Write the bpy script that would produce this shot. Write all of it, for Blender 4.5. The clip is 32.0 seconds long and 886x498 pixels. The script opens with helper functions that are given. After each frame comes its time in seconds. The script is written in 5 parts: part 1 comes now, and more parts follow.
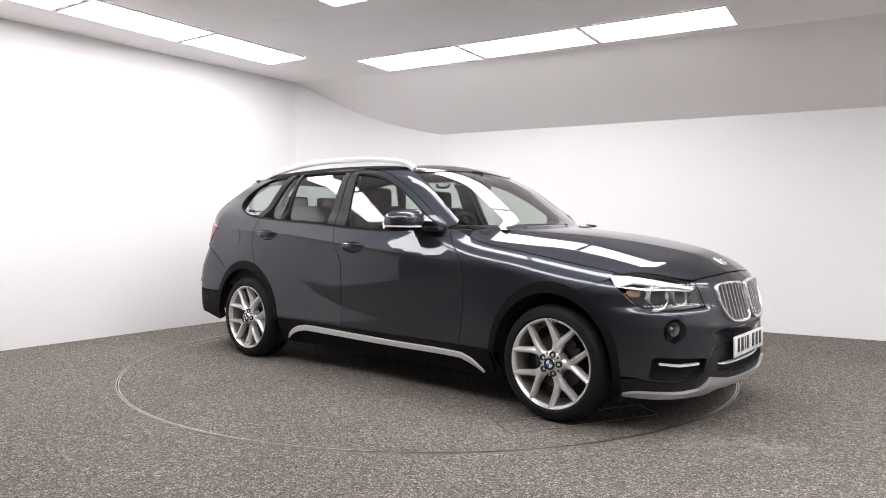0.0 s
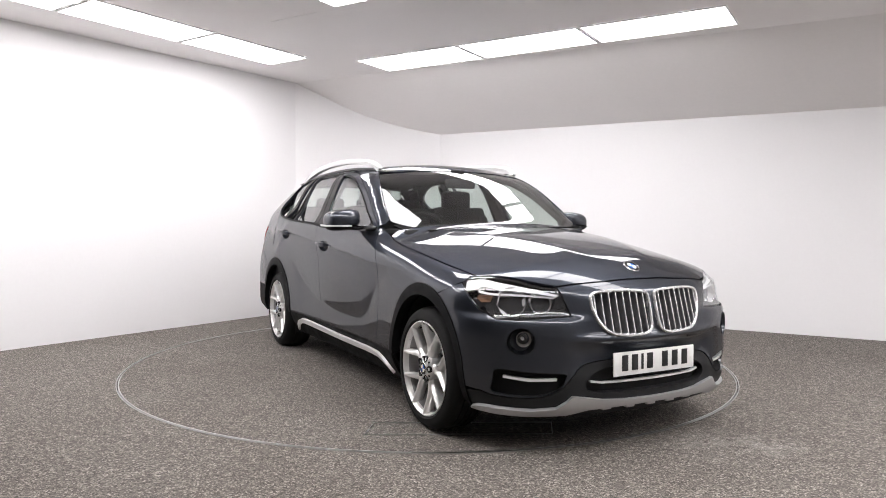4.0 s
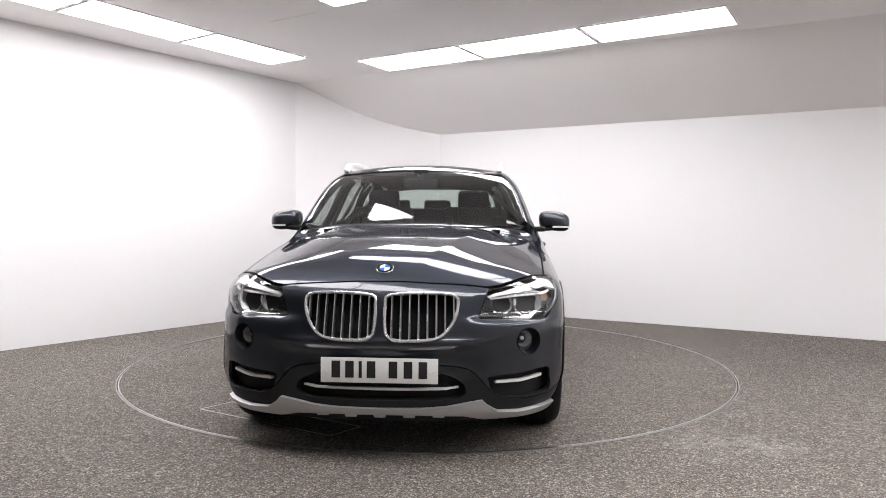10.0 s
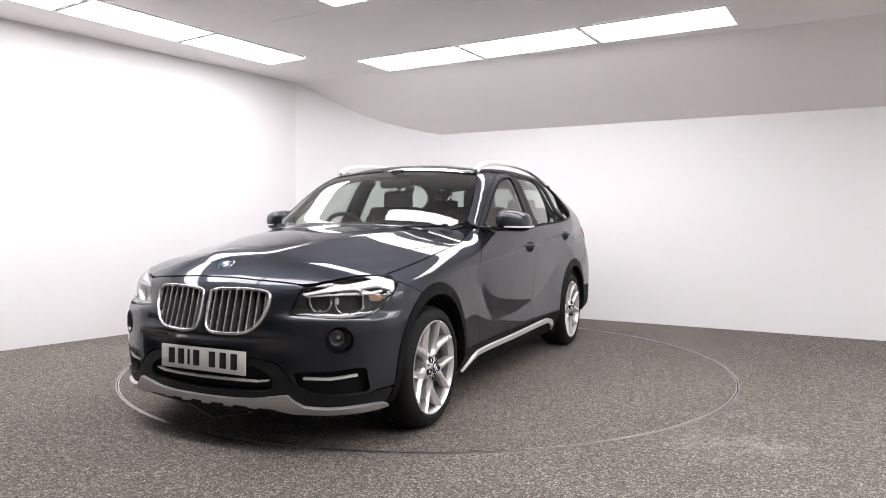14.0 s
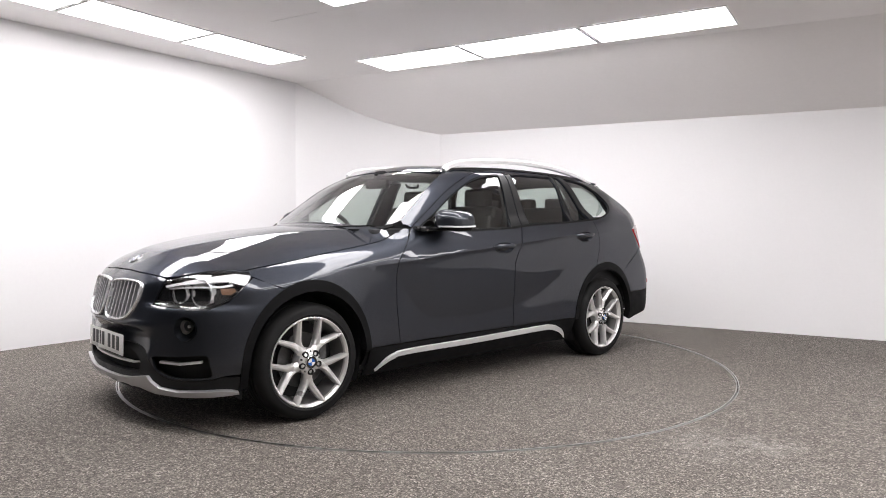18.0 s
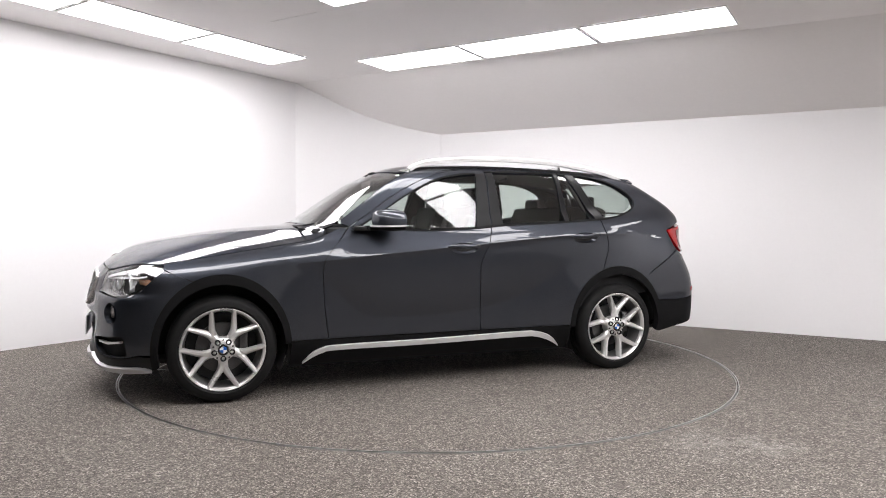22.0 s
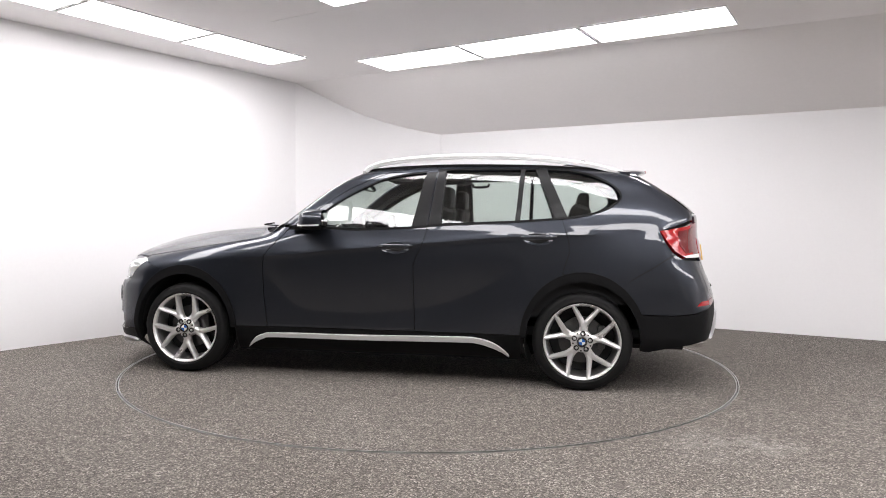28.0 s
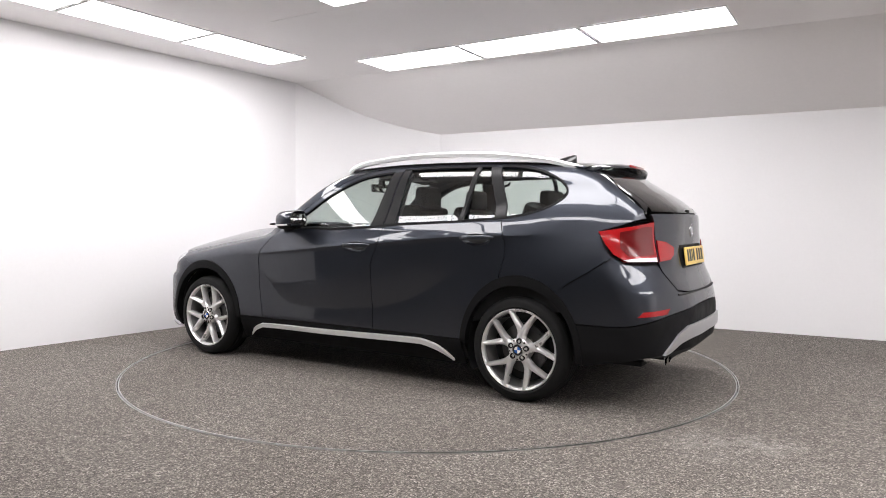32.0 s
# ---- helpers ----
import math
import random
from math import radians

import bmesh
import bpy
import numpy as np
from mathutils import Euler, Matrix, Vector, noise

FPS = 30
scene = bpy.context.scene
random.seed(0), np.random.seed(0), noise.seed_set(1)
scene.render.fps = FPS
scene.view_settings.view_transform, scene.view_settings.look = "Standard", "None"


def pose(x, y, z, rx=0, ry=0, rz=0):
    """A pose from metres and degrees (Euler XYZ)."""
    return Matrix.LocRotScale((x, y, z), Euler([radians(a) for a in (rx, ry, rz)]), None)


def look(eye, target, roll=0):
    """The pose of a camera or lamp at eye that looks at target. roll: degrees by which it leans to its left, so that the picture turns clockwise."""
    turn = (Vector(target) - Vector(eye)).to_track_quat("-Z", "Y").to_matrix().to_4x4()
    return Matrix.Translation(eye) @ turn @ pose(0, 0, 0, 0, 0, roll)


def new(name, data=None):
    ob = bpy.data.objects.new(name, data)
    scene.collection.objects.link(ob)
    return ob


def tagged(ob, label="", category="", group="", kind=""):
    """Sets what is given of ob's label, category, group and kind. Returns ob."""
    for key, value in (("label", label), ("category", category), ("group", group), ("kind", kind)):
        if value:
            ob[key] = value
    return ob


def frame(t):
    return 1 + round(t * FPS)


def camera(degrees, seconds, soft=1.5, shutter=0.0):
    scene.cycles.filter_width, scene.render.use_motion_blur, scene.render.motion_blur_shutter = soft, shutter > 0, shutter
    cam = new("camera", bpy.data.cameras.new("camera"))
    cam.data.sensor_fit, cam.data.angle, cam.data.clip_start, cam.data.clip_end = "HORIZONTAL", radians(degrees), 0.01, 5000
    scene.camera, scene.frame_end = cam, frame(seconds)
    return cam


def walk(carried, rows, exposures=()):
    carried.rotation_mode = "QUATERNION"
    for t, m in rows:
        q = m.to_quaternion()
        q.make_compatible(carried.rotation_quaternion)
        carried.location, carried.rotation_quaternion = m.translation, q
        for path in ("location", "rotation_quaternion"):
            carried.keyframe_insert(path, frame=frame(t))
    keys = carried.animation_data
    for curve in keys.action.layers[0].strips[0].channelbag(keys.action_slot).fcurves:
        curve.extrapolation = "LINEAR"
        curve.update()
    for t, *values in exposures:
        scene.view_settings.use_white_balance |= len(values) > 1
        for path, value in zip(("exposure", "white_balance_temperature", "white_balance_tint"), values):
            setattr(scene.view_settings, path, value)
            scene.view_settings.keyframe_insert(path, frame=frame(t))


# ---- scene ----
# The car stands on a turntable that turns steadily; the camera stands still.
cam = camera(65.03, 32.0, soft=0.95)
EYE = (0.0, -5.413, 1.072)
AIM = (0.0882, -0.4174, 0.8805)
walk(cam, [(0.0, look(EYE, AIM, 0.342)), (32.0, look(EYE, AIM, 0.342))], exposures=[(0.0, 0.0), (32.0, 0.0)])

# ---- light: LED ceiling panels only; the world outside is dark ----
world = bpy.data.worlds.new("studio_world")
world.use_nodes = True
world.node_tree.nodes["Background"].inputs[0].default_value = (0.02, 0.02, 0.02, 1)
world.node_tree.nodes["Background"].inputs[1].default_value = 0.3
scene.world = world
PANEL_POWER = 12.3


# ---- materials ----
def material(name, base=(.5, .5, .5), rough=.5, metal=0.0, **more):
    m = bpy.data.materials.new(name)
    m.use_nodes = True
    b = m.node_tree.nodes["Principled BSDF"]
    b.inputs["Base Color"].default_value = (*base, 1)
    b.inputs["Roughness"].default_value = rough
    b.inputs["Metallic"].default_value = metal
    for key, value in more.items():
        b.inputs[key.replace("_", " ").title().replace("Ior", "IOR")].default_value = value
    return m


def noise_node(m, scale, detail=4, rough=.55, where="Object"):
    n, l = m.node_tree.nodes, m.node_tree.links
    co = n.new("ShaderNodeTexCoord")
    t = n.new("ShaderNodeTexNoise")
    t.inputs["Scale"].default_value, t.inputs["Detail"].default_value, t.inputs["Roughness"].default_value = scale, detail, rough
    l.new(co.outputs[where], t.inputs["Vector"])
    return t


def ramp(m, source, stops):
    r = m.node_tree.nodes.new("ShaderNodeValToRGB")
    while len(r.color_ramp.elements) < len(stops):
        r.color_ramp.elements.new(.5)
    for e, (at, c) in zip(r.color_ramp.elements, stops):
        e.position = at
        e.color = (*c, 1) if len(c) == 3 else c
    m.node_tree.links.new(source, r.inputs[0])
    return r


def mixed(m, a, b, fac=None, kind="MIX", amount=.5):
    x = m.node_tree.nodes.new("ShaderNodeMix")
    x.data_type, x.blend_type = "RGBA", kind
    x.inputs[0].default_value = amount
    m.node_tree.links.new(a, x.inputs[6])
    m.node_tree.links.new(b, x.inputs[7])
    if fac is not None:
        m.node_tree.links.new(fac, x.inputs[0])
    return x.outputs[2]


def bump(m, source, strength, distance):
    b = m.node_tree.nodes.new("ShaderNodeBump")
    b.inputs["Strength"].default_value, b.inputs["Distance"].default_value = strength, distance
    m.node_tree.links.new(source, b.inputs["Height"])
    m.node_tree.links.new(b.outputs[0], m.node_tree.nodes["Principled BSDF"].inputs["Normal"])


def into(m, source, socket):
    m.node_tree.links.new(source, m.node_tree.nodes["Principled BSDF"].inputs[socket])


def grained(name, base, rough, amount=.15, scale=60, relief=.1, metal=0.0, **more):
    """A surface with fine grain and faint broad stains."""
    m = material(name, base, rough, metal, **more)
    fine, broad = noise_node(m, scale), noise_node(m, scale / 25)
    lo, hi = [c * (1 - amount) for c in base], [min(1, c * (1 + amount)) for c in base]
    a = ramp(m, fine.outputs[0], [(.3, lo), (.7, hi)])
    b = ramp(m, broad.outputs[0], [(.3, lo), (.7, hi)])
    into(m, mixed(m, a.outputs[0], b.outputs[0]), "Base Color")
    r = ramp(m, broad.outputs[0], [(.3, (rough * .85,) * 3), (.7, (min(1, rough * 1.15),) * 3)])
    into(m, r.outputs[0], "Roughness")
    if relief:
        bump(m, fine.outputs[0], relief, .002)
    return m


def carpet(name, scuffs=()):
    m = material(name, (.2, .18, .16), .95)
    n, l = m.node_tree.nodes, m.node_tree.links
    co = n.new("ShaderNodeTexCoord")
    cell = n.new("ShaderNodeTexVoronoi")
    cell.inputs["Scale"].default_value = 165
    l.new(co.outputs["Object"], cell.inputs["Vector"])
    one = n.new("ShaderNodeSeparateColor")
    l.new(cell.outputs["Color"], one.inputs[0])
    clump, loop, stain = noise_node(m, 26, 3, .6), noise_node(m, 260, 2), noise_node(m, .9, 5)
    a = ramp(m, one.outputs[0], [(.0, (.042, .0365, .032)), (.35, (.094, .084, .074)), (.62, (.142, .128, .114)), (.84, (.21, .191, .171)), (.97, (.36, .335, .305))])
    b = ramp(m, loop.outputs[0], [(.3, (.6, .6, .6)), (.7, (1.2, 1.2, 1.2))])
    c = ramp(m, stain.outputs[0], [(.35, (.90, .88, .86)), (.65, (1.06, 1.06, 1.05))])
    d = ramp(m, clump.outputs[0], [(.35, (.80, .79, .78)), (.65, (1.15, 1.15, 1.15))])
    e = mixed(m, mixed(m, a.outputs[0], b.outputs[0], kind="MULTIPLY", amount=.8), c.outputs[0], kind="MULTIPLY", amount=1)
    e = mixed(m, e, d.outputs[0], kind="MULTIPLY", amount=1)
    for sx, sy, sr in scuffs:
        far = n.new("ShaderNodeVectorMath")
        far.operation = "DISTANCE"
        far.inputs[1].default_value = (sx, sy, 0)
        l.new(co.outputs["Object"], far.inputs[0])
        spot = ramp(m, far.outputs["Value"], [(0, (1, 1, 1)), (sr, (0, 0, 0))])
        rag = ramp(m, noise_node(m, 9, 5, .7).outputs[0], [(.42, (0, 0, 0)), (.7, (.40, .40, .40))])
        mask = mixed(m, spot.outputs[0], rag.outputs[0], kind="MULTIPLY", amount=1)
        pale = n.new("ShaderNodeRGB")
        pale.outputs[0].default_value = (.42, .40, .38, 1)
        e = mixed(m, e, pale.outputs[0], fac=mask)
    into(m, e, "Base Color")
    bump(m, one.outputs[0], .5, .005)
    return m


WALL = grained("white_wall_paint", (.845, .838, .845), .7, .015, 40, .04)
CEIL = grained("ceiling_paint", (.93, .905, .90), .8, .02, 30, .05)
CARPET = carpet("grey_brown_carpet")
FLOOR = carpet("scuffed_grey_brown_carpet", [(1.39, -2.08, .34), (1.67, -2.10, .22)])
# walls out of view: tones chosen for bounce light and car reflections
GREYWALL = grained("pale_unseen_wall", (.84, .83, .83), .8, .03, 20, .04)
DULLWALL = grained("dull_unseen_wall", (.46, .452, .446), .95, .10, 6, .1)
DARKWALL = grained("dark_unseen_wall", (.05, .049, .048), .95, .15, 6, .1)
ALU = grained("brushed_aluminium_strip", (.55, .55, .54), .35, .1, 80, .05, metal=1.0)
PANEL = material("led_panel_diffuser", (.9, .9, .9), .4)
PANEL.node_tree.nodes["Principled BSDF"].inputs["Emission Color"].default_value = (1.0, .968, .985, 1)
PANEL.node_tree.nodes["Principled BSDF"].inputs["Emission Strength"].default_value = PANEL_POWER
WHITE_METAL = grained("white_powder_coat", (.8, .8, .8), .4, .03, 80)


def paint(name):
    m = material(name, (.10, .105, .125), .43, .92)
    b = m.node_tree.nodes["Principled BSDF"]
    b.inputs["Coat Weight"].default_value, b.inputs["Coat Roughness"].default_value = 1.0, .012
    b.inputs["Coat IOR"].default_value = 1.52
    b.inputs["Specular IOR Level"].default_value = .25
    b.inputs["Specular Tint"].default_value = (.25, .26, .30, 1)
    flake = noise_node(m, 900, 1)
    r = ramp(m, flake.outputs[0], [(.35, (.0268, .0302, .0382)), (.65, (.056, .0623, .0760))])
    into(m, r.outputs[0], "Base Color")
    return m


PAINT = paint("dark_grey_metallic_paint")
PLASTIC = grained("black_textured_plastic", (.008, .008, .0085), .6, .12, 300, .15)
PLASTIC_LIGHT = grained("dark_grey_bumper_plastic", (.015, .0153, .016), .5, .12, 300, .15)
GLOSSBLACK = material("gloss_black_trim", (.012, .012, .013), .12, 0)
SATINBLACK = grained("satin_black_film", (.013, .013, .0135), .42, .1, 200, .03)
RUBBER = grained("tyre_rubber", (.007, .007, .007), .7, .2, 120, .15)
SILVER = grained("satin_silver_trim", (.80, .80, .80), .38, .02, 200, 0, metal=.35)
SKID = grained("satin_skid_plate_silver", (.56, .56, .57), .36, .03, 40, 0, metal=.8)
ALLOY = grained("silver_alloy", (.76, .75, .74), .30, .04, 150, .02, metal=.65)
PLASTIC_LIGHT.node_tree.nodes["Principled BSDF"].inputs["Specular IOR Level"].default_value = .2
RUBBER.node_tree.nodes["Principled BSDF"].inputs["Specular IOR Level"].default_value = .25
SATINBLACK.node_tree.nodes["Principled BSDF"].inputs["Specular IOR Level"].default_value = .14
PLASTIC.node_tree.nodes["Principled BSDF"].inputs["Specular IOR Level"].default_value = .09
# alloy darkened for the shade inside the rims; also greys the fog reflectors
BARREL = grained("shaded_alloy", (.34, .335, .33), .42, .06, 150, .02, metal=.8)
CHROME = material("chrome", (.85, .85, .86), .08, 1.0)
SATIN_CHROME = grained("satin_chrome", (.80, .80, .81), .26, .03, 200, .01, metal=.75)
STEEL = grained("brake_steel", (.11, .11, .11), .45, .2, 90, .1, metal=1.0)
DARK = grained("dark_void", (.010, .010, .011), .8, .2, 60)
TRIM = grained("black_cabin_trim", (.02, .02, .021), .7, .2, 150)
LEATHER = grained("black_leather", (.012, .0115, .0115), .5, .2, 180, .25)
for soft_trim in (LEATHER, TRIM):
    soft_trim.node_tree.nodes["Principled BSDF"].inputs["Specular IOR Level"].default_value = .12
LINING = grained("light_headlining", (.35, .35, .33), .9, .06, 200)
HEADROOM = grained("anthracite_headlining", (.05, .05, .05), .9, .1, 200)


def glass(name, tint, rough=.0):
    """A thin pane: clear straight through, glossier towards grazing views."""
    m = bpy.data.materials.new(name)
    m.use_nodes = True
    n, l = m.node_tree.nodes, m.node_tree.links
    n.remove(n["Principled BSDF"])
    t, g, x = n.new("ShaderNodeBsdfTransparent"), n.new("ShaderNodeBsdfGlossy"), n.new("ShaderNodeMixShader")
    lw, pw, sc = n.new("ShaderNodeLayerWeight"), n.new("ShaderNodeMath"), n.new("ShaderNodeMath")
    lw.inputs["Blend"].default_value = .5
    pw.operation, pw.inputs[1].default_value = "POWER", 4.0
    sc.operation, sc.inputs[1].default_value, sc.inputs[2].default_value = "MULTIPLY_ADD", .92, .075
    t.inputs[0].default_value = (*tint, 1)
    g.inputs["Roughness"].default_value = rough
    g.inputs[0].default_value = (1, 1, 1, 1)
    l.new(lw.outputs["Facing"], pw.inputs[0]), l.new(pw.outputs[0], sc.inputs[0]), l.new(sc.outputs[0], x.inputs[0])
    l.new(t.outputs[0], x.inputs[1]), l.new(g.outputs[0], x.inputs[2])
    l.new(x.outputs[0], n["Material Output"].inputs[0])
    return m


GLASS = glass("tinted_window_glass", (.74, .80, .77))
REAR_GLASS = glass("rear_window_glass", (.62, .68, .65))
LENS = glass("clear_lens", (.96, .97, .98))


# ---- the shape of the car ----
def curve(*pts, ease=.0):
    """Smooth curve near (x, value) pairs, as a function of arrays; ease rounds off its bends."""
    p = sorted(pts)
    xs = np.array([q[0] for q in p], float)
    ys = np.array([q[1] for q in p], float)
    d = np.diff(ys) / np.diff(xs)
    m = np.zeros(len(xs))
    m[0], m[-1] = d[0], d[-1]
    for i in range(1, len(xs) - 1):
        m[i] = 0 if d[i - 1] * d[i] <= 0 else 2 * d[i - 1] * d[i] / (d[i - 1] + d[i])

    def f(x):
        x = np.clip(np.asarray(x, float), xs[0], xs[-1])
        i = np.clip(np.searchsorted(xs, x) - 1, 0, len(xs) - 2)
        h = xs[i + 1] - xs[i]
        t = (x - xs[i]) / h
        return ((2 * t**3 - 3 * t**2 + 1) * ys[i] + (t**3 - 2 * t**2 + t) * h * m[i]
                + (3 * t**2 - 2 * t**3) * ys[i + 1] + (t**3 - t**2) * h * m[i + 1])
    if not ease:
        return f
    gx = np.linspace(xs[0] - 4 * ease, xs[-1] + 4 * ease, 1400)
    step = gx[1] - gx[0]
    n = int(3 * ease / step) + 1
    k = np.exp(-.5 * (np.arange(-n, n + 1) * step / ease)**2)
    raw = f(gx) + d[0] * np.minimum(gx - xs[0], 0) + d[-1] * np.maximum(gx - xs[-1], 0)
    gy = np.convolve(np.pad(raw, n, mode="reflect", reflect_type="odd"), k / k.sum(), mode="valid")

    def g(x):
        q = (np.asarray(x, float) - gx[0]) / step
        i = np.clip(q.astype(int), 1, len(gx) - 3)
        t = np.clip(q - i, -1, 2)
        a, b, c, e = gy[i - 1], gy[i], gy[i + 1], gy[i + 2]
        return .5 * (2 * b + (c - a) * t + (2 * a - 5 * b + 4 * c - e) * t * t + (3 * b - a - 3 * c + e) * t**3)
    return g


def smax(a, b, k):
    h = np.maximum(k - np.abs(a - b), 0) / k
    return np.maximum(a, b) + h * h * k * 0.25


def sig(v):
    return 1 / (1 + np.exp(-np.clip(v, -40, 40)))


WHEEL_X, WHEEL_Z, WHEEL_R = 1.38, 0.320, 0.3165

crease_z = curve((2.1, .72), (1.4, .79), (.76, .830), (.39, .867), (0, .902), (-.30, .926), (-.63, .957), (-1.0, .985), (-1.7, 1.0), (-2.3, .98), ease=.12)
plan_w = curve((2.3, .79), (1.9, .836), (1.6, .853), (1.38, .860), (.8, .864), (0, .870), (-.8, .872), (-1.38, .874), (-1.8, .870), (-2.1, .850), (-2.45, .80), ease=.10)
nose_x = curve((.10, 2.02), (.18, 2.10), (.24, 2.145), (.30, 2.152), (.36, 2.150), (.42, 2.134), (.48, 2.130), (.515, 2.145), (.532, 2.165), (.546, 2.163), (.562, 2.150), (.64, 2.134), (.75, 2.105), (.80, 2.072), (.9, 1.96), ease=.007)
cheek_x = curve((.10, 2.02), (.18, 2.11), (.24, 2.157), (.30, 2.166), (.36, 2.166), (.50, 2.161), (.56, 2.160), (.60, 2.155), (.628, 2.145), (.655, 2.108), (.70, 2.106), (.75, 2.10), (.80, 2.07), (.9, 1.96), ease=.008)
tail_x = curve((.12, 2.17), (.22, 2.23), (.30, 2.262), (.40, 2.283), (.52, 2.284), (.62, 2.266), (.70, 2.232), (.76, 2.205), (.85, 2.190), (1.0, 2.170), (1.08, 2.140), (1.16, 2.088), ease=.018)
tail_side = curve((.12, 2.17), (.22, 2.215), (.30, 2.245), (.45, 2.262), (.55, 2.264), (.66, 2.252), (.74, 2.230), (.85, 2.202), (1.0, 2.170), (1.08, 2.140), (1.16, 2.088), ease=.03)
deck_z = curve((2.3, .62), (2.16, .76), (2.11, .80), (2.05, .835), (1.95, .882), (1.74, .936), (1.33, 1.003), (1.03, 1.03), (.78, 1.05), (.55, 1.075), (.3, 1.10), (-.3, 1.12), (-1.0, 1.15), (-1.5, 1.17), (-2.1, 1.16), (-2.5, 1.12), ease=.06)
deck_drop = curve((2.2, .06), (1.9, .10), (1.5, .108), (1.1, .088), (.8, .072), (.3, .02), (-2.4, .02), ease=.10)
ridge_y = curve((2.12, .075), (2.05, .10), (1.97, .14), (1.85, .20), (1.66, .26), (1.1, .43), (.85, .50), ease=.05)
scoop_z = curve((.95, .80), (.80, .72), (.708, .652), (.614, .545), (.469, .470), (.145, .462), (-.272, .494), (-.518, .552), (-.747, .649), (-.9, .74), ease=.04)
roof_z = curve((.6, 1.40), (.25, 1.464), (0, 1.496), (-.5, 1.515), (-1.0, 1.507), (-1.5, 1.478), (-1.95, 1.435), (-2.3, 1.38), ease=.10)
cabin_taper = curve((.9, .075), (.6, .054), (.45, .042), (.30, .029), (.10, .014), (-.1, .005), (-.4, .0), (-.6, .0), (-1.2, .018), (-1.7, .075), (-2.2, .14), ease=.06)


def half_width(x, z):
    zc = crease_z(x)
    w = plan_w(x)
    d = zc - z
    soft = .004 + .05 * sig((x - .98) / .10)
    above = soft * np.logaddexp(0, -d / soft)
    rear = sig((-1.50 - x) / .12)
    lean = .05 * np.logaddexp(0, (z - .80) / .05)
    w = w - (1 - rear) * (.37 - .20 * sig((x - .75) / .12)) * above - rear * (.25 * lean - .006)
    below = np.maximum(d, 0)
    w = w - (1 - rear) * sig((.98 - x) / .10) * .006 * (1 - np.exp(-below / .012)) - .006 * (1 - np.exp(-(below / .22)**2))
    # the doors draw in towards a line, below which they stand upright again
    side = sig((x + .80) / .09) * sig((.76 - x) / .09)
    u = z - scoop_z(x)
    over, under = .005 * np.logaddexp(0, u / .005), .005 * np.logaddexp(0, -u / .005)
    w = w + side * (.030 * under - .020 * np.exp(-over / .13))
    low = np.maximum(.36 - z, 0)
    w = w - 1.6 * low**2 - .15 * low
    for wx, grow in ((WHEEL_X, .010), (-WHEEL_X, .006)):
        r = np.hypot(x - wx, z - WHEEL_Z)
        w = w + grow * np.exp(-((r - .34) / .13)**2) * sig((z - .15) / .05)
    # haunch over the rear wheel
    return w + .007 * np.exp(-((z - .74) / .20)**2) * np.exp(-((x + 1.45) / .42)**2)


def lower(x, y, z):
    a = np.abs(y)
    g = a - half_width(x, z)
    cheek = sig((a - .42) / .03)
    front = x - (nose_x(z) * (1 - cheek) + cheek_x(z) * cheek - .43 * a**2.3)
    edge = sig((a - .50) / .09)
    rear = -x - (tail_x(z) * (1 - edge) + tail_side(z) * edge - .25 * a**3.1 - .12 * sig((z - .78) / .05) * a**2.6)
    top = deck_z(x) - deck_drop(x) * (a / .75)**2.8
    hood = sig((x - .7) / .08)
    yr = ridge_y(x)
    out = .006 * np.logaddexp(0, (a - yr) / .006)
    top = top + hood * (.030 * np.exp(-out / .22) - .020)
    g = smax(g, front, .16)
    g = smax(g, rear, .12)
    return smax(g, z - top, .055 + .025 * hood + .13 * sig((-1.45 - x) / .10))


def cabin(x, y, z):
    a = np.abs(y)
    h = z - 1.04
    g = a - (.822 - .36 * np.maximum(h, -.02) - .22 * np.maximum(h, 0)**2 - cabin_taper(x))
    screen = (x - (.875 - 1.36 * h - .35 * h * h - .34 * a**2.2)) * .6
    back = (-x - (2.235 - 1.18 * h - .26 * a**2.2)) * .7
    g = smax(g, -h - .10, .08)
    g = smax(g, screen, .05)
    g = smax(g, back, .07)
    g = smax(g, -x - (2.125 - .26 * a**2.2), .03)
    return smax(g, z - (roof_z(x) - .15 * a**2), .10)


def body_field(x, y, z):
    """Outside of the car's skin is positive."""
    return -smax(-lower(x, y, z), -cabin(x, y, z), .04 + .22 * sig((-1.40 - x) / .10) * sig((z - 1.05) / .045))


def strike(origin, way, start, stop, field=body_field):
    """Where rays first meet the skin, going from start to stop along way."""
    o, w = np.asarray(origin, float), np.asarray(way, float)
    n = len(o)
    lo = np.full(n, float(start))
    hi = np.full(n, float(stop))
    found = np.zeros(n, bool)
    step = (stop - start) / 48
    s = lo.copy()
    for k in range(48):
        s2 = s + step
        p = o + w * s2[:, None]
        inside = field(p[:, 0], p[:, 1], p[:, 2]) <= 0
        fresh = inside & ~found
        lo[fresh], hi[fresh] = s[fresh], s2[fresh]
        found |= fresh
        s = s2
    for k in range(15):
        mid = (lo + hi) / 2
        p = o + w * mid[:, None]
        inside = field(p[:, 0], p[:, 1], p[:, 2]) <= 0
        hi = np.where(inside, mid, hi)
        lo = np.where(inside, lo, mid)
    return o + w * hi[:, None], found


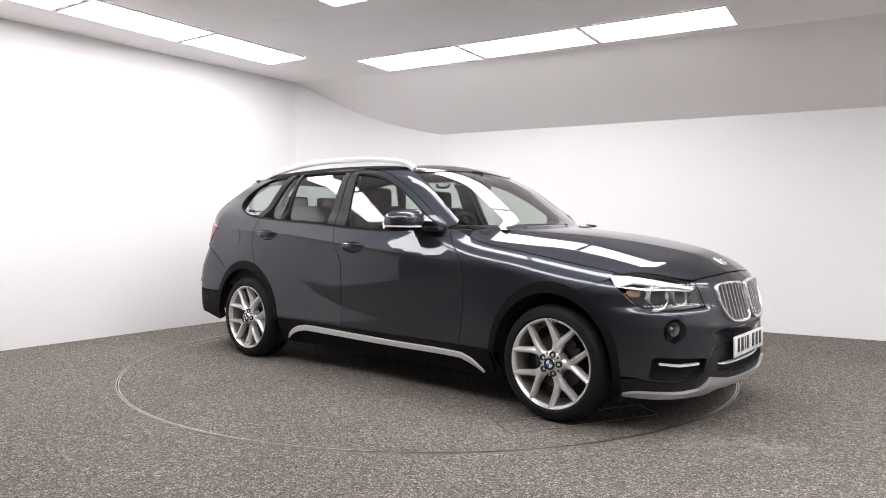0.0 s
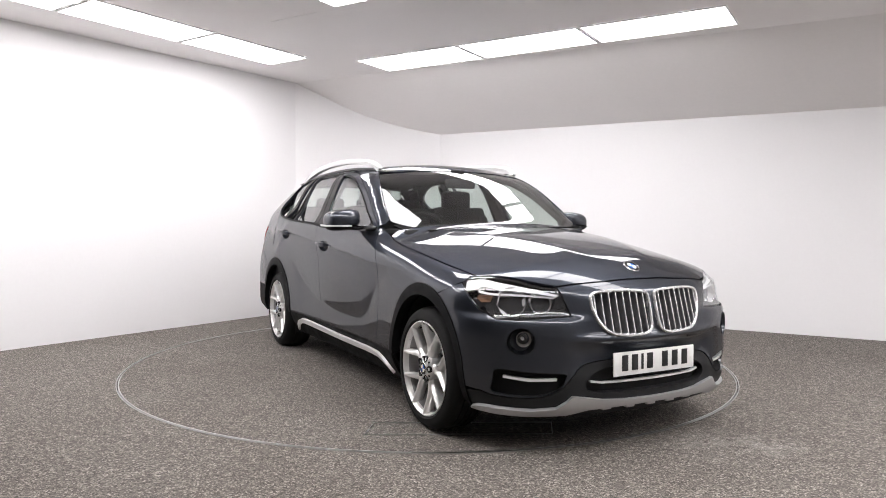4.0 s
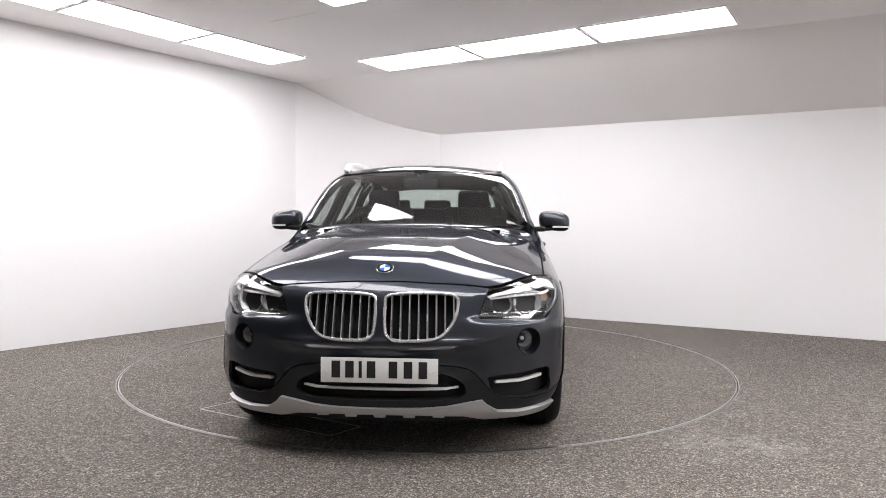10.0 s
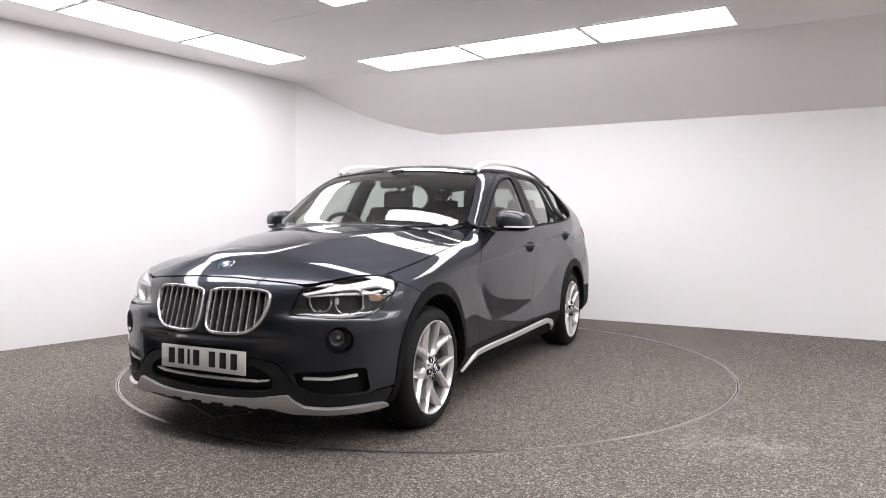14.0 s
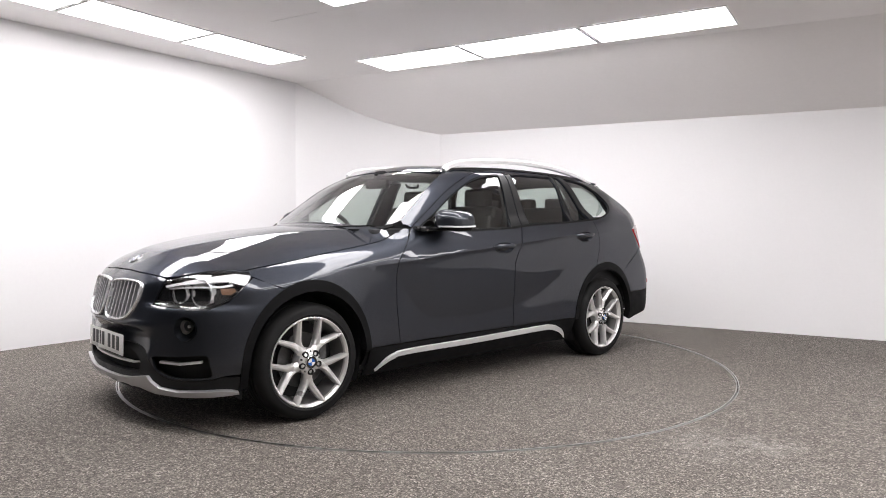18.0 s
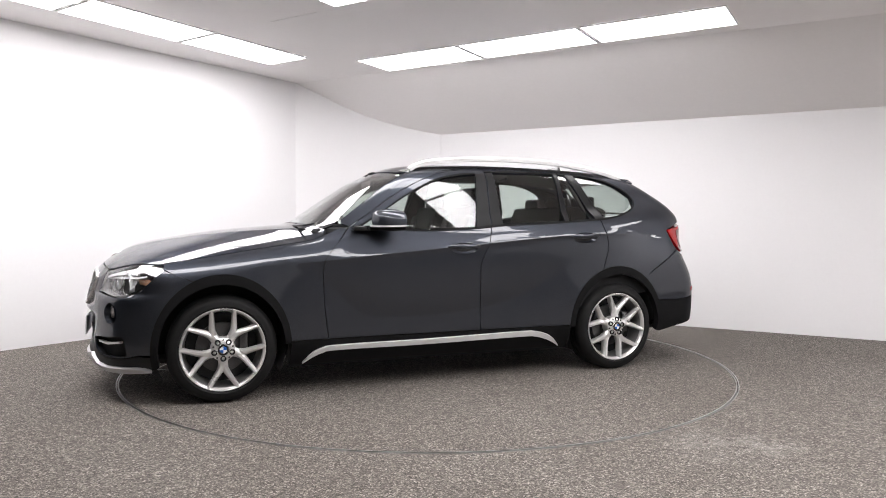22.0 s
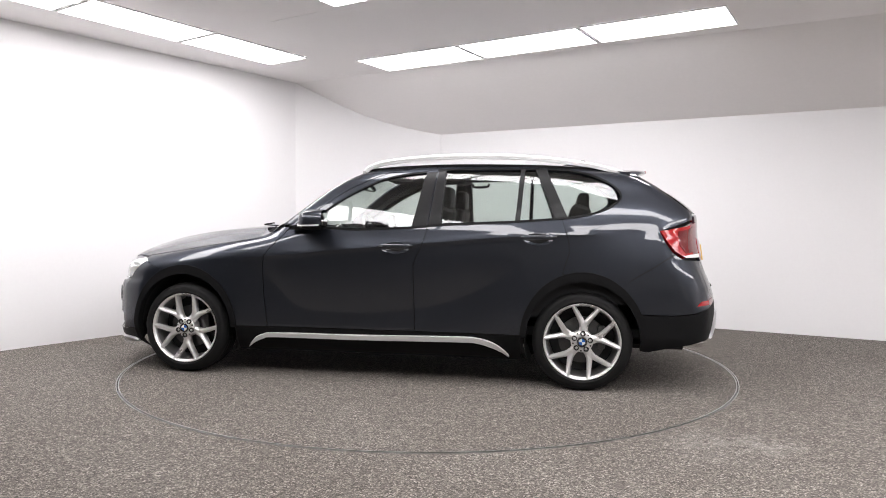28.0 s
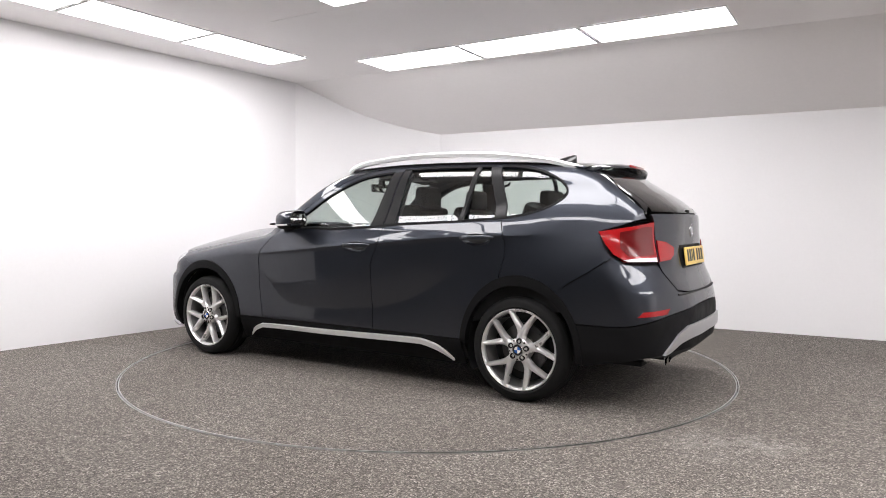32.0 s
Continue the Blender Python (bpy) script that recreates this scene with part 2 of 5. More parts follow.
def skin_normals(p, field=body_field):
    e = .004
    g = np.stack([field(p[:, 0] + e, p[:, 1], p[:, 2]) - field(p[:, 0] - e, p[:, 1], p[:, 2]),
                  field(p[:, 0], p[:, 1] + e, p[:, 2]) - field(p[:, 0], p[:, 1] - e, p[:, 2]),
                  field(p[:, 0], p[:, 1], p[:, 2] + e) - field(p[:, 0], p[:, 1], p[:, 2] - e)], 1)
    return g / np.maximum(np.linalg.norm(g, axis=1), 1e-9)[:, None]


# ---- mesh helpers ----
def part(name, me, mat, parent=None, label=""):
    """Link a bmesh or mesh as one object, under parent if given."""
    if isinstance(me, bmesh.types.BMesh):
        data = bpy.data.meshes.new(name)
        me.to_mesh(data)
        me.free()
        me = data
    if mat is not None and len(me.materials) == 0:
        me.materials.append(mat)
    ob = new(name, me)
    ob.parent = parent
    if label:
        ob["label"] = label
    return ob


def smooth(bm, sharp=35):
    for f in bm.faces:
        f.smooth = True
    for e in bm.edges:
        e.smooth = not (len(e.link_faces) == 2 and e.calc_face_angle(0) > radians(sharp))
    return bm


def box(cx, cy, cz, sx, sy, sz, bevel=.0, m=None, segments=2):
    bm = bmesh.new()
    bmesh.ops.create_cube(bm, size=1, matrix=Matrix.Translation((cx, cy, cz)) @ Matrix.Diagonal((sx, sy, sz, 1)))
    if bevel:
        bmesh.ops.bevel(bm, geom=bm.edges[:], offset=bevel, segments=segments, profile=.6, affect="EDGES")
    if m is not None:
        bm.transform(m)
    return smooth(bm)


def joined(*bms):
    out = bms[0]
    for b in bms[1:]:
        me = bpy.data.meshes.new("tmp")
        b.to_mesh(me)
        b.free()
        out.from_mesh(me)
        bpy.data.meshes.remove(me)
    return out


def lathe(profile, n=64, close=False, arc=None):
    """Turn (radius, y) points round the y axis."""
    bm = bmesh.new()
    rings = []
    for k in range(n):
        a = 2 * math.pi * k / n
        rings.append([bm.verts.new((r * math.cos(a), y, r * math.sin(a))) for r, y in profile])
    for k in range(n):
        p, q = rings[k], rings[(k + 1) % n]
        m = len(profile)
        for i in range(m if close else m - 1):
            j = (i + 1) % m
            bm.faces.new((p[i], p[j], q[j], q[i]))
    bmesh.ops.remove_doubles(bm, verts=bm.verts, dist=1e-5)
    bmesh.ops.recalc_face_normals(bm, faces=bm.faces)
    return smooth(bm)


def sweep(points, section, closed=False, up=None):
    """Carry a closed section of (u, v) along points. u is across, v along up."""
    pts = [Vector(p) for p in points]
    up = Vector(up or (0, 0, 1))
    bm = bmesh.new()
    rings = []
    n = len(pts)
    for i, p in enumerate(pts):
        if closed:
            d = pts[(i + 1) % n] - pts[i - 1]
        else:
            d = pts[min(i + 1, n - 1)] - pts[max(i - 1, 0)]
        d.normalize()
        across = d.cross(up).normalized()
        v = across.cross(d)
        s = section(i / (n - 1)) if callable(section) else section
        rings.append([bm.verts.new(p + across * a + v * b) for a, b in s])
    m = len(rings[0])
    for i in range(n if closed else n - 1):
        p, q = rings[i], rings[(i + 1) % n]
        for k in range(m):
            bm.faces.new((p[k], p[(k + 1) % m], q[(k + 1) % m], q[k]))
    if not closed:
        bm.faces.new(rings[0][::-1])
        bm.faces.new(rings[-1])
    bmesh.ops.recalc_face_normals(bm, faces=bm.faces)
    return smooth(bm)


def ring_section(r, n=10, squash=1.0):
    return [(r * math.cos(2 * math.pi * k / n), r * squash * math.sin(2 * math.pi * k / n)) for k in range(n)]


def bend(points, n=8, closed=False):
    """A smooth line through points (2D or 3D), n steps between two."""
    p = [np.array(q, float) for q in points]
    out = []
    m = len(p)
    for i in range(m if closed else m - 1):
        a, b, c, d = (p[(i - 1) % m], p[i], p[(i + 1) % m], p[(i + 2) % m]) if closed else (p[max(i - 1, 0)], p[i], p[i + 1], p[min(i + 2, m - 1)])
        for k in range(n):
            t = k / n
            out.append(.5 * (2 * b + (c - a) * t + (2 * a - 5 * b + 4 * c - d) * t * t + (3 * b - a - 3 * c + d) * t**3))
    if not closed:
        out.append(p[-1])
    return [tuple(q) for q in out]


def arc(cx, cz, r, a0, a1, n=24):
    return [(cx + r * math.cos(radians(a0 + (a1 - a0) * k / n)), cz + r * math.sin(radians(a0 + (a1 - a0) * k / n))) for k in range(n + 1)]


def mirrored(loop):
    return [(-u, v) for u, v in loop][::-1]


# ---- panels cut out of the car's skin ----
F_AXIS, R_AXIS, WRAP = 1.0, -1.2, 1.1


def rays(q, mode, side):
    """The way on to the skin for points of a panel's plan: side (x, z), top (x, y), nose and tail (wrap, z)."""
    q = np.asarray(q, float)
    u, v = q[:, 0], q[:, 1]
    zero = np.zeros(len(q))
    if mode == "side":
        return np.stack([u, zero + 1.3 * side, v], 1), np.tile((0.0, -side, 0.0), (len(q), 1)), 1.3
    if mode == "top":
        return np.stack([u, v, zero + 2.1], 1), np.tile((0.0, 0.0, -1.0), (len(q), 1)), 1.9
    a = u / WRAP
    ax, s = (F_AXIS, 1) if mode == "nose" else (R_AXIS, -1)
    w = np.stack([s * np.cos(a), np.sin(a), zero], 1)
    return np.stack([zero + ax, zero, v], 1) + w * 1.8, -w, 1.75


def on_skin(q, mode, side=1):
    o, w, far = rays(q, mode, side)
    return strike(o, w, 0, far)


def nose(*pts):
    return [(WRAP * math.atan2(y, x - F_AXIS), z) for x, y, z in pts]


def tail(*pts):
    return [(WRAP * math.atan2(y, -x + R_AXIS), z) for x, y, z in pts]


def nose_xz(pts):
    """Side-view points, taken over into the plan of the nose."""
    p, _ = on_skin(pts, "side", 1)
    return nose(*p)


def tail_xz(pts):
    p, _ = on_skin(pts, "side", 1)
    return tail(*p)


def resample(loop, step):
    out = []
    for (ax, ay), (bx, by) in zip(loop, loop[1:] + loop[:1]):
        n = max(1, math.ceil(math.hypot(bx - ax, by - ay) / step))
        out += [(ax + (bx - ax) * k / n, ay + (by - ay) * k / n) for k in range(n)]
    return out


def inside(q, loops):
    q = np.asarray(q, float)
    hit = np.zeros(len(q), bool)
    for loop in loops:
        a = np.array(loop)
        b = np.roll(a, -1, 0)
        for (ax, ay), (bx, by) in zip(a, b):
            if ay != by:
                c = ((ay > q[:, 1]) != (by > q[:, 1])) & (q[:, 0] < (bx - ax) * (q[:, 1] - ay) / (by - ay) + ax)
                hit ^= c
    return hit


def inset(loop, gap):
    a = np.array(loop)
    area = np.sum(a[:, 0] * np.roll(a[:, 1], -1) - np.roll(a[:, 0], -1) * a[:, 1])
    d = np.roll(a, -1, 0) - np.roll(a, 1, 0)
    n = np.stack([-d[:, 1], d[:, 0]], 1) * np.sign(area)
    n /= np.maximum(np.linalg.norm(n, axis=1), 1e-9)[:, None]
    return [tuple(p) for p in a + n * gap]


def skin(name, loops, mode, mat, parent, side=1, step=.03, gap=.0025, lift=0.0, rim=.014, label="", bulge=None, field=None):
    """A panel: the outline loops[0] less the holes, laid on the skin, lifted by lift, with an inward rim."""
    from mathutils.geometry import delaunay_2d_cdt
    flip = side < 0 and mode != "side"
    loops = [mirrored(l) if (flip and mode in ("nose", "tail")) else ([(u, -v) for u, v in l][::-1] if flip else l) for l in loops]
    loops = [resample([tuple(map(float, p)) for p in l], step) for l in loops]
    if gap:
        loops = [inset(l, gap if k == 0 else -gap) for k, l in enumerate(loops)]
    verts, edges = [], []
    for l in loops:
        base = len(verts)
        verts += l
        edges += [(base + i, base + (i + 1) % len(l)) for i in range(len(l))]
    rim_points = np.array(verts)
    lo, hi = rim_points.min(0), rim_points.max(0)
    gx, gy = np.meshgrid(np.arange(lo[0] + step * .37, hi[0], step), np.arange(lo[1] + step * .41, hi[1], step))
    gx[1::2] += step * .5
    grid = np.stack([gx.ravel(), gy.ravel()], 1)
    grid = grid[inside(grid, loops)]
    if len(grid):
        near = np.full(len(grid), 9.0)
        for k in range(0, len(rim_points), 400):
            c = rim_points[k:k + 400]
            near = np.minimum(near, np.min(np.hypot(grid[:, None, 0] - c[None, :, 0], grid[:, None, 1] - c[None, :, 1]), 1))
        grid = grid[near > step * .55]
    # rows of points along the creases, so that the mesh follows them
    lines = {"side": ((crease_z, 1, (-.016, -.008, -.002, .004)), (scoop_z, 1, (-.010, 0, .010))),
             "top": ((ridge_y, 1, (-.010, -.003, .004, .012)), (ridge_y, -1, (-.010, -.003, .004, .012)))}.get(mode, ())
    if step < .018:
        for course, sign, offs in lines:
            xs = np.arange(lo[0], hi[0], step * .8)
            xs = xs[(xs > (-1.0 if course is scoop_z else -1.45)) & (xs < (.72 if course is scoop_z else 1.95))] if mode == "side" else xs[xs > .9]
            if not len(xs):
                continue
            base = sign * course(xs)
            grid = grid[np.abs(grid[:, 1] - sign * course(grid[:, 0])) > .012 + step * .5] if len(grid) else grid
            rows = np.concatenate([np.stack([xs, base + sign * o], 1) for o in offs])
            rows = rows[inside(rows, loops)]
            if len(rows):
                gap_to = np.min(np.hypot(rows[:, None, 0] - rim_points[None, :, 0], rows[:, None, 1] - rim_points[None, :, 1]), 1)
                grid = np.concatenate([grid, rows[gap_to > step * .4]])
    allv = [Vector(p) for p in verts] + [Vector(p) for p in grid]
    v2, _, faces, *_ = delaunay_2d_cdt(allv, edges, [], 0, 1e-6)
    q = np.array([(p.x, p.y) for p in v2])
    tri = np.array([f for f in faces if len(f) == 3])
    tri = tri[inside(q[tri].mean(1), loops)]
    o, w, far = rays(q, mode, side)
    p, ok = strike(o, w, 0, far, field or body_field)
    tri = tri[ok[tri].all(1)]
    nrm = skin_normals(p, field or body_field)
    if bulge is not None:
        p = p + nrm * np.asarray(bulge(q))[:, None]
    p = p + nrm * lift
    cr = np.cross(p[tri[:, 1]] - p[tri[:, 0]], p[tri[:, 2]] - p[tri[:, 0]])
    wrong = np.einsum("ij,ij->i", cr, nrm[tri[:, 0]]) < 0
    tri[wrong] = tri[wrong][:, ::-1]
    vs, ns, fs = p.tolist(), nrm.tolist(), tri.tolist()
    if rim:
        count = {}
        for t in fs:
            for a, b in ((t[0], t[1]), (t[1], t[2]), (t[2], t[0])):
                count[(a, b)] = 1
        for a, b in [e for e in count if (e[1], e[0]) not in count]:
            pa, pb = p[a], p[b]
            out = np.cross(pb - pa, nrm[a])
            out = out / max(np.linalg.norm(out), 1e-9)
            k = len(vs)
            vs += [pa.tolist(), pb.tolist(), (pb - nrm[b] * rim).tolist(), (pa - nrm[a] * rim).tolist()]
            ns += [out.tolist()] * 4
            fs.append([k + 1, k, k + 3, k + 2])
    me = bpy.data.meshes.new(name)
    me.from_pydata(vs, [], fs)
    me.polygons.foreach_set("use_smooth", [True] * len(me.polygons))
    if bulge is None:
        me.normals_split_custom_set_from_vertices(ns)
    me.update()
    return part(name, me, mat, parent, label)


# ---- the room ----
CEILING, EAVE = 2.70, 2.16
L0, L1 = Vector((-1.60, 2.85)), Vector((.598, .801)).normalized()
R0, R1 = Vector((.115, 3.252)), Vector((.867, -.498)).normalized()


def wall(name, line, height, thick, mat, label):
    """An upright wall along a line of (x, y), thickened to the left of its course."""
    n = len(line)
    out = []
    for i, p in enumerate(line):
        d = (Vector(line[min(i + 1, n - 1)]) - Vector(line[max(i - 1, 0)])).normalized()
        out.append((p[0] - d.y * thick, p[1] + d.x * thick))
    bm = bmesh.new()
    low = [bm.verts.new((x, y, -.02)) for x, y in line]
    high = [bm.verts.new((x, y, height)) for x, y in line]
    lowo = [bm.verts.new((x, y, -.02)) for x, y in out]
    higho = [bm.verts.new((x, y, height)) for x, y in out]
    for i in range(n - 1):
        for a, b in ((low, high), (high, higho), (higho, lowo), (lowo, low)):
            bm.faces.new((a[i], a[i + 1], b[i + 1], b[i]))
    for i in (0, n - 1):
        bm.faces.new((low[i], high[i], higho[i], lowo[i]))
    bmesh.ops.recalc_face_normals(bm, faces=bm.faces)
    return tagged(part(name, smooth(bm, 12), mat), label, "wall", kind="structure")


# a curved piece of wall, with a faint edge at either end, joins the two straight walls
left_end, right_end = L0 - L1 * 5.4, R0 + R1 * 5.8
left_far, right_far = L0 - L1 * 9.0, R0 + R1 * 8.0
curve_line = bend([tuple(L0), (-1.371, 2.965), (-1.10, 3.115), (-.79, 3.225), (-.445, 3.277), (-.164, 3.280), tuple(R0)], 5)
wall("wall_left", [tuple(left_end), tuple(L0)], 2.9, .12, WALL, "plain white painted studio wall")
wall("wall_corner", curve_line, 2.9, .12, WALL, "rounded white corner joining two studio walls")
wall("wall_right", [tuple(R0), tuple(right_end)], 2.9, .12, WALL, "plain white painted studio wall under a sloping ceiling")
# three unseen walls close the room and shape what the car mirrors
wall("unseen_wall_pale", [tuple(right_end + R1 * .004), tuple(right_far), (7.05, -8.6), (3.6, -8.6)], 2.9, .12, GREYWALL, "unseen pale grey wall closing the room, toned for bounce and reflections")
wall("unseen_wall_dull", [(3.596, -8.6), (-5.2, -8.6)], 2.9, .12, DULLWALL, "unseen dull grey wall behind the camera, toned for car reflections")
wall("unseen_wall_dark", [(-5.204, -8.6), (-6.95, -8.6), tuple(left_far), tuple(left_end - L1 * .004)], 2.9, .12, DARKWALL, "unseen dark wall beside the camera, toned to darken car reflections")

# flat ceiling, with a sloping strip down to the right-hand wall
crease = L0
crease_far = crease + R1 * 10.5
inner = Vector((R1.y, -R1.x))
bm = bmesh.new()
flat = [Vector((*p, CEILING)) for p in (crease - R1 * .7, crease_far, crease_far + inner * 12, crease - R1 * .7 + inner * 15 - R1 * 5)]
low_a = Vector((*(crease - R1 * .7 - inner * 1.22), EAVE - .009))
low_b = Vector((*(crease_far - inner * 1.22), EAVE - .009))
vs = [bm.verts.new(p) for p in flat]
va, vb = bm.verts.new(low_a), bm.verts.new(low_b)
bm.faces.new(vs)
bm.faces.new((vs[0], vs[1], vb, va))
up = bmesh.ops.extrude_face_region(bm, geom=bm.faces[:])
for v in up["geom"]:
    if isinstance(v, bmesh.types.BMVert):
        v.co.z += .25
bmesh.ops.recalc_face_normals(bm, faces=bm.faces)
tagged(part("ceiling", bm, CEIL), "pale grey ceiling with a sloping edge", "ceiling", kind="structure")

# LED panels let into the ceiling; some out of view are added for light
R_DIR, L_DIR = Vector((.843, -.538)).normalized(), Vector((.577, .817)).normalized()


def ceiling_light(x, y, direction, length, width):
    """One LED panel; (x, y) is its middle."""
    top = new("ceiling_light")
    tagged(top, "lit rectangular white LED panel in the ceiling, some out of view added for light", "ceiling light", group="ceiling panels")
    b = .012
    part("diffuser", box(0, 0, -.004, length - 2 * b, width - 2 * b, .006), PANEL, top, "glowing white diffuser")
    bm = joined(box(0, width / 2 - b / 2, -.005, length, b, .010), box(0, -width / 2 + b / 2, -.005, length, b, .010),
                box(length / 2 - b / 2, 0, -.005, b, width - 2 * b, .010), box(-length / 2 + b / 2, 0, -.005, b, width - 2 * b, .010))
    part("frame", bm, WHITE_METAL, top)
    top.matrix_basis = pose(x, y, CEILING - .002, 0, 0, math.degrees(math.atan2(direction.y, direction.x)))


def light_row(start, direction, count, length, width, gap=.026):
    for k in range(count):
        c = start + direction * (length * (k + .5))
        ceiling_light(c.x, c.y, direction, length - gap, width)


R_N = Vector((-.538, -.843))
light_row(Vector((-.617, 1.894)), R_DIR, 3, 1.172, .565)
light_row(Vector((-1.446, 1.735)), -L_DIR, 4, 1.10, .54)
# the fourth panel is unseen, added for more light at the right front
light_row(Vector((-.745, -.083)) + R_N * .28, R_DIR, 4, 1.172, .565)
light_row(Vector((-2.588, -.92)) + R_N * .52, R_DIR, 5, 1.172, .565)
# two unseen rows: placed for glass reflections, and to brighten the right side
light_row(Vector((4.9, -1.15)), -L_DIR, 4, 1.10, .54)
light_row(Vector((6.6, -2.0)), -L_DIR, 4, 1.10, .54)

# floor with a round opening for the turntable
TABLE_R = 2.219
bm = bmesh.new()
ring = [bm.verts.new((TABLE_R * 1.0030 * math.cos(2 * math.pi * k / 192), TABLE_R * 1.0030 * math.sin(2 * math.pi * k / 192), 0)) for k in range(192)]
ring_low = [bm.verts.new((v.co.x, v.co.y, -.04)) for v in ring]
far = [bm.verts.new((14 * math.cos(2 * math.pi * k / 192), 14 * math.sin(2 * math.pi * k / 192), 0)) for k in range(192)]
for k in range(192):
    j = (k + 1) % 192
    bm.faces.new((ring[k], far[k], far[j], ring[j]))
    bm.faces.new((ring_low[k], ring[k], ring[j], ring_low[j]))
tagged(part("floor", bm, FLOOR), "grey-brown flecked carpet floor", "floor", kind="structure")
bm = bmesh.new()
bmesh.ops.create_circle(bm, cap_ends=True, radius=TABLE_R * 1.05, segments=96, matrix=Matrix.Translation((0, 0, -.04)))
tagged(part("pit", bm, DARK), "dark pit under the turntable", "pit", kind="structure")


def lathe_z(profile, n=192):
    bm = lathe([(r, -z) for r, z in profile], n, close=True)
    bm.transform(Matrix.Rotation(radians(-90), 4, "X"))
    return bm


tagged(part("floor_edging", lathe_z([(TABLE_R * 1.0031, -.006), (TABLE_R * 1.0031, .003), (TABLE_R * 1.0058, .003), (TABLE_R * 1.0058, -.006)]), ALU),
       "thin metal strip edging the turntable opening", "edging", kind="structure")
turntable = tagged(new("turntable"), "round carpeted turntable set flush in the floor", "turntable")
bm = bmesh.new()
bmesh.ops.create_circle(bm, cap_ends=True, radius=TABLE_R - .004, segments=192)
ext = bmesh.ops.extrude_face_region(bm, geom=bm.faces[:])
for v in ext["geom"]:
    if isinstance(v, bmesh.types.BMVert):
        v.co.z = -.03
bmesh.ops.recalc_face_normals(bm, faces=bm.faces)
part("platform", bm, CARPET, turntable)
part("rim", lathe_z([(TABLE_R - .004, -.02), (TABLE_R - .007, .003), (TABLE_R, .003), (TABLE_R, -.02)]), ALU, turntable, "thin metal rim")
ha, hd, hw = Vector((1.568, -1.187)), Vector((.452, .892)), Vector((-.81, .586))
hatch = [ha, ha + hd * .95, ha + hd * .95 + hw * .21, ha + hw * .21]
bm = None
for a, b in zip(hatch, hatch[1:] + hatch[:1]):
    c, d = (a + b) / 2, b - a
    s = box(0, 0, .0005, d.length, .006, .003, m=pose(c.x, c.y, 0, 0, 0, math.degrees(math.atan2(d.y, d.x))))
    bm = s if bm is None else joined(bm, s)
part("hatch_edging", bm, ALU, turntable, "thin metal edging of a floor hatch")

a, b = Vector((-1.32, 0.35)), Vector((-0.90, 0.08))
tagged(part("ceiling_trim", box(0, 0, 0, (b - a).length, .006, .004, m=pose(*((a + b) / 2), CEILING - .001, 0, 0, math.degrees(math.atan2(b.y - a.y, b.x - a.x)))), CEIL), "fine joint strip between ceiling boards", "trim", kind="structure")


# ---- the car: x forwards, y to its left, z up; its origin lies between the wheels on the ground ----
car = tagged(new("car"), "dark grey metallic compact crossover car parked on the turntable", "car")

ARCH_R, OPEN_R = (.396, .440), (.360, .380)


def arch(wx, r, a0, a1, n):
    """Part of a wheel arch: half as wide as r[0], r[1] high over the hub line."""
    return [(wx + r[0] * math.cos(radians(a0 + (a1 - a0) * k / n)), WHEEL_Z + r[1] * math.sin(radians(a0 + (a1 - a0) * k / n))) for k in range(n + 1)]


hood_cut = [(1.729, .745), (1.40, .762), (1.10, .765), (.90, .762), (.76, .752)]
cut_xz = [(p[0], p[2]) for p in on_skin(bend(hood_cut, 4), "top")[0]]
front_arch = arch(WHEEL_X, ARCH_R, 68, 176, 30)
SILL_Z = .345

b_line = [(-.285, SILL_Z), (-.277, .79), (-.300, .85), (-.329, .90), (-.358, 1.0), (-.365, 1.03), (-.405, 1.445)]
door_front_edge = [(.755, SILL_Z), (.782, .57), (.789, .77), (.775, .84), (.728, .90), (.66, .975), (.605, 1.04)]
front_glass = bend([(.545, 1.036), (.404, 1.118), (.218, 1.240), (-.011, 1.352), (-.20, 1.396), (-.325, 1.408)], 4) + [(-.258, 1.040), (.107, 1.022)]
frame_front = bend([(.605, 1.04), (.44, 1.150), (.235, 1.284), (-.01, 1.396), (-.20, 1.437), (-.405, 1.450)], 4)
rear_glass_a = [(-.462, 1.424), (-.455, 1.060), (-.945, 1.082), (-.968, 1.430)]
rear_glass_b = [(-.998, 1.430), (-.978, 1.086), (-1.205, 1.099), (-1.064, 1.427)]
c_line = [(-1.095, 1.456), (-1.130, 1.36), (-1.243, 1.10), (-1.252, 1.077), (-1.290, .95), (-1.293, .88), (-1.252, .752)]
quarter_glass = [(-1.140, 1.424), (-1.283, 1.108)] + bend([(-1.42, 1.132), (-1.548, 1.180), (-1.612, 1.245), (-1.560, 1.318), (-1.42, 1.384), (-1.27, 1.418)], 4)

HANDLES = ((-.035, -.275, .910), (-.975, -1.215, .977))


def handle_cup(x0, x1, z):
    return [((x0 + x1) / 2 + .095 * math.cos(a), z - .010 + .036 * math.sin(a)) for a in [2 * math.pi * k / 28 for k in range(28)]]


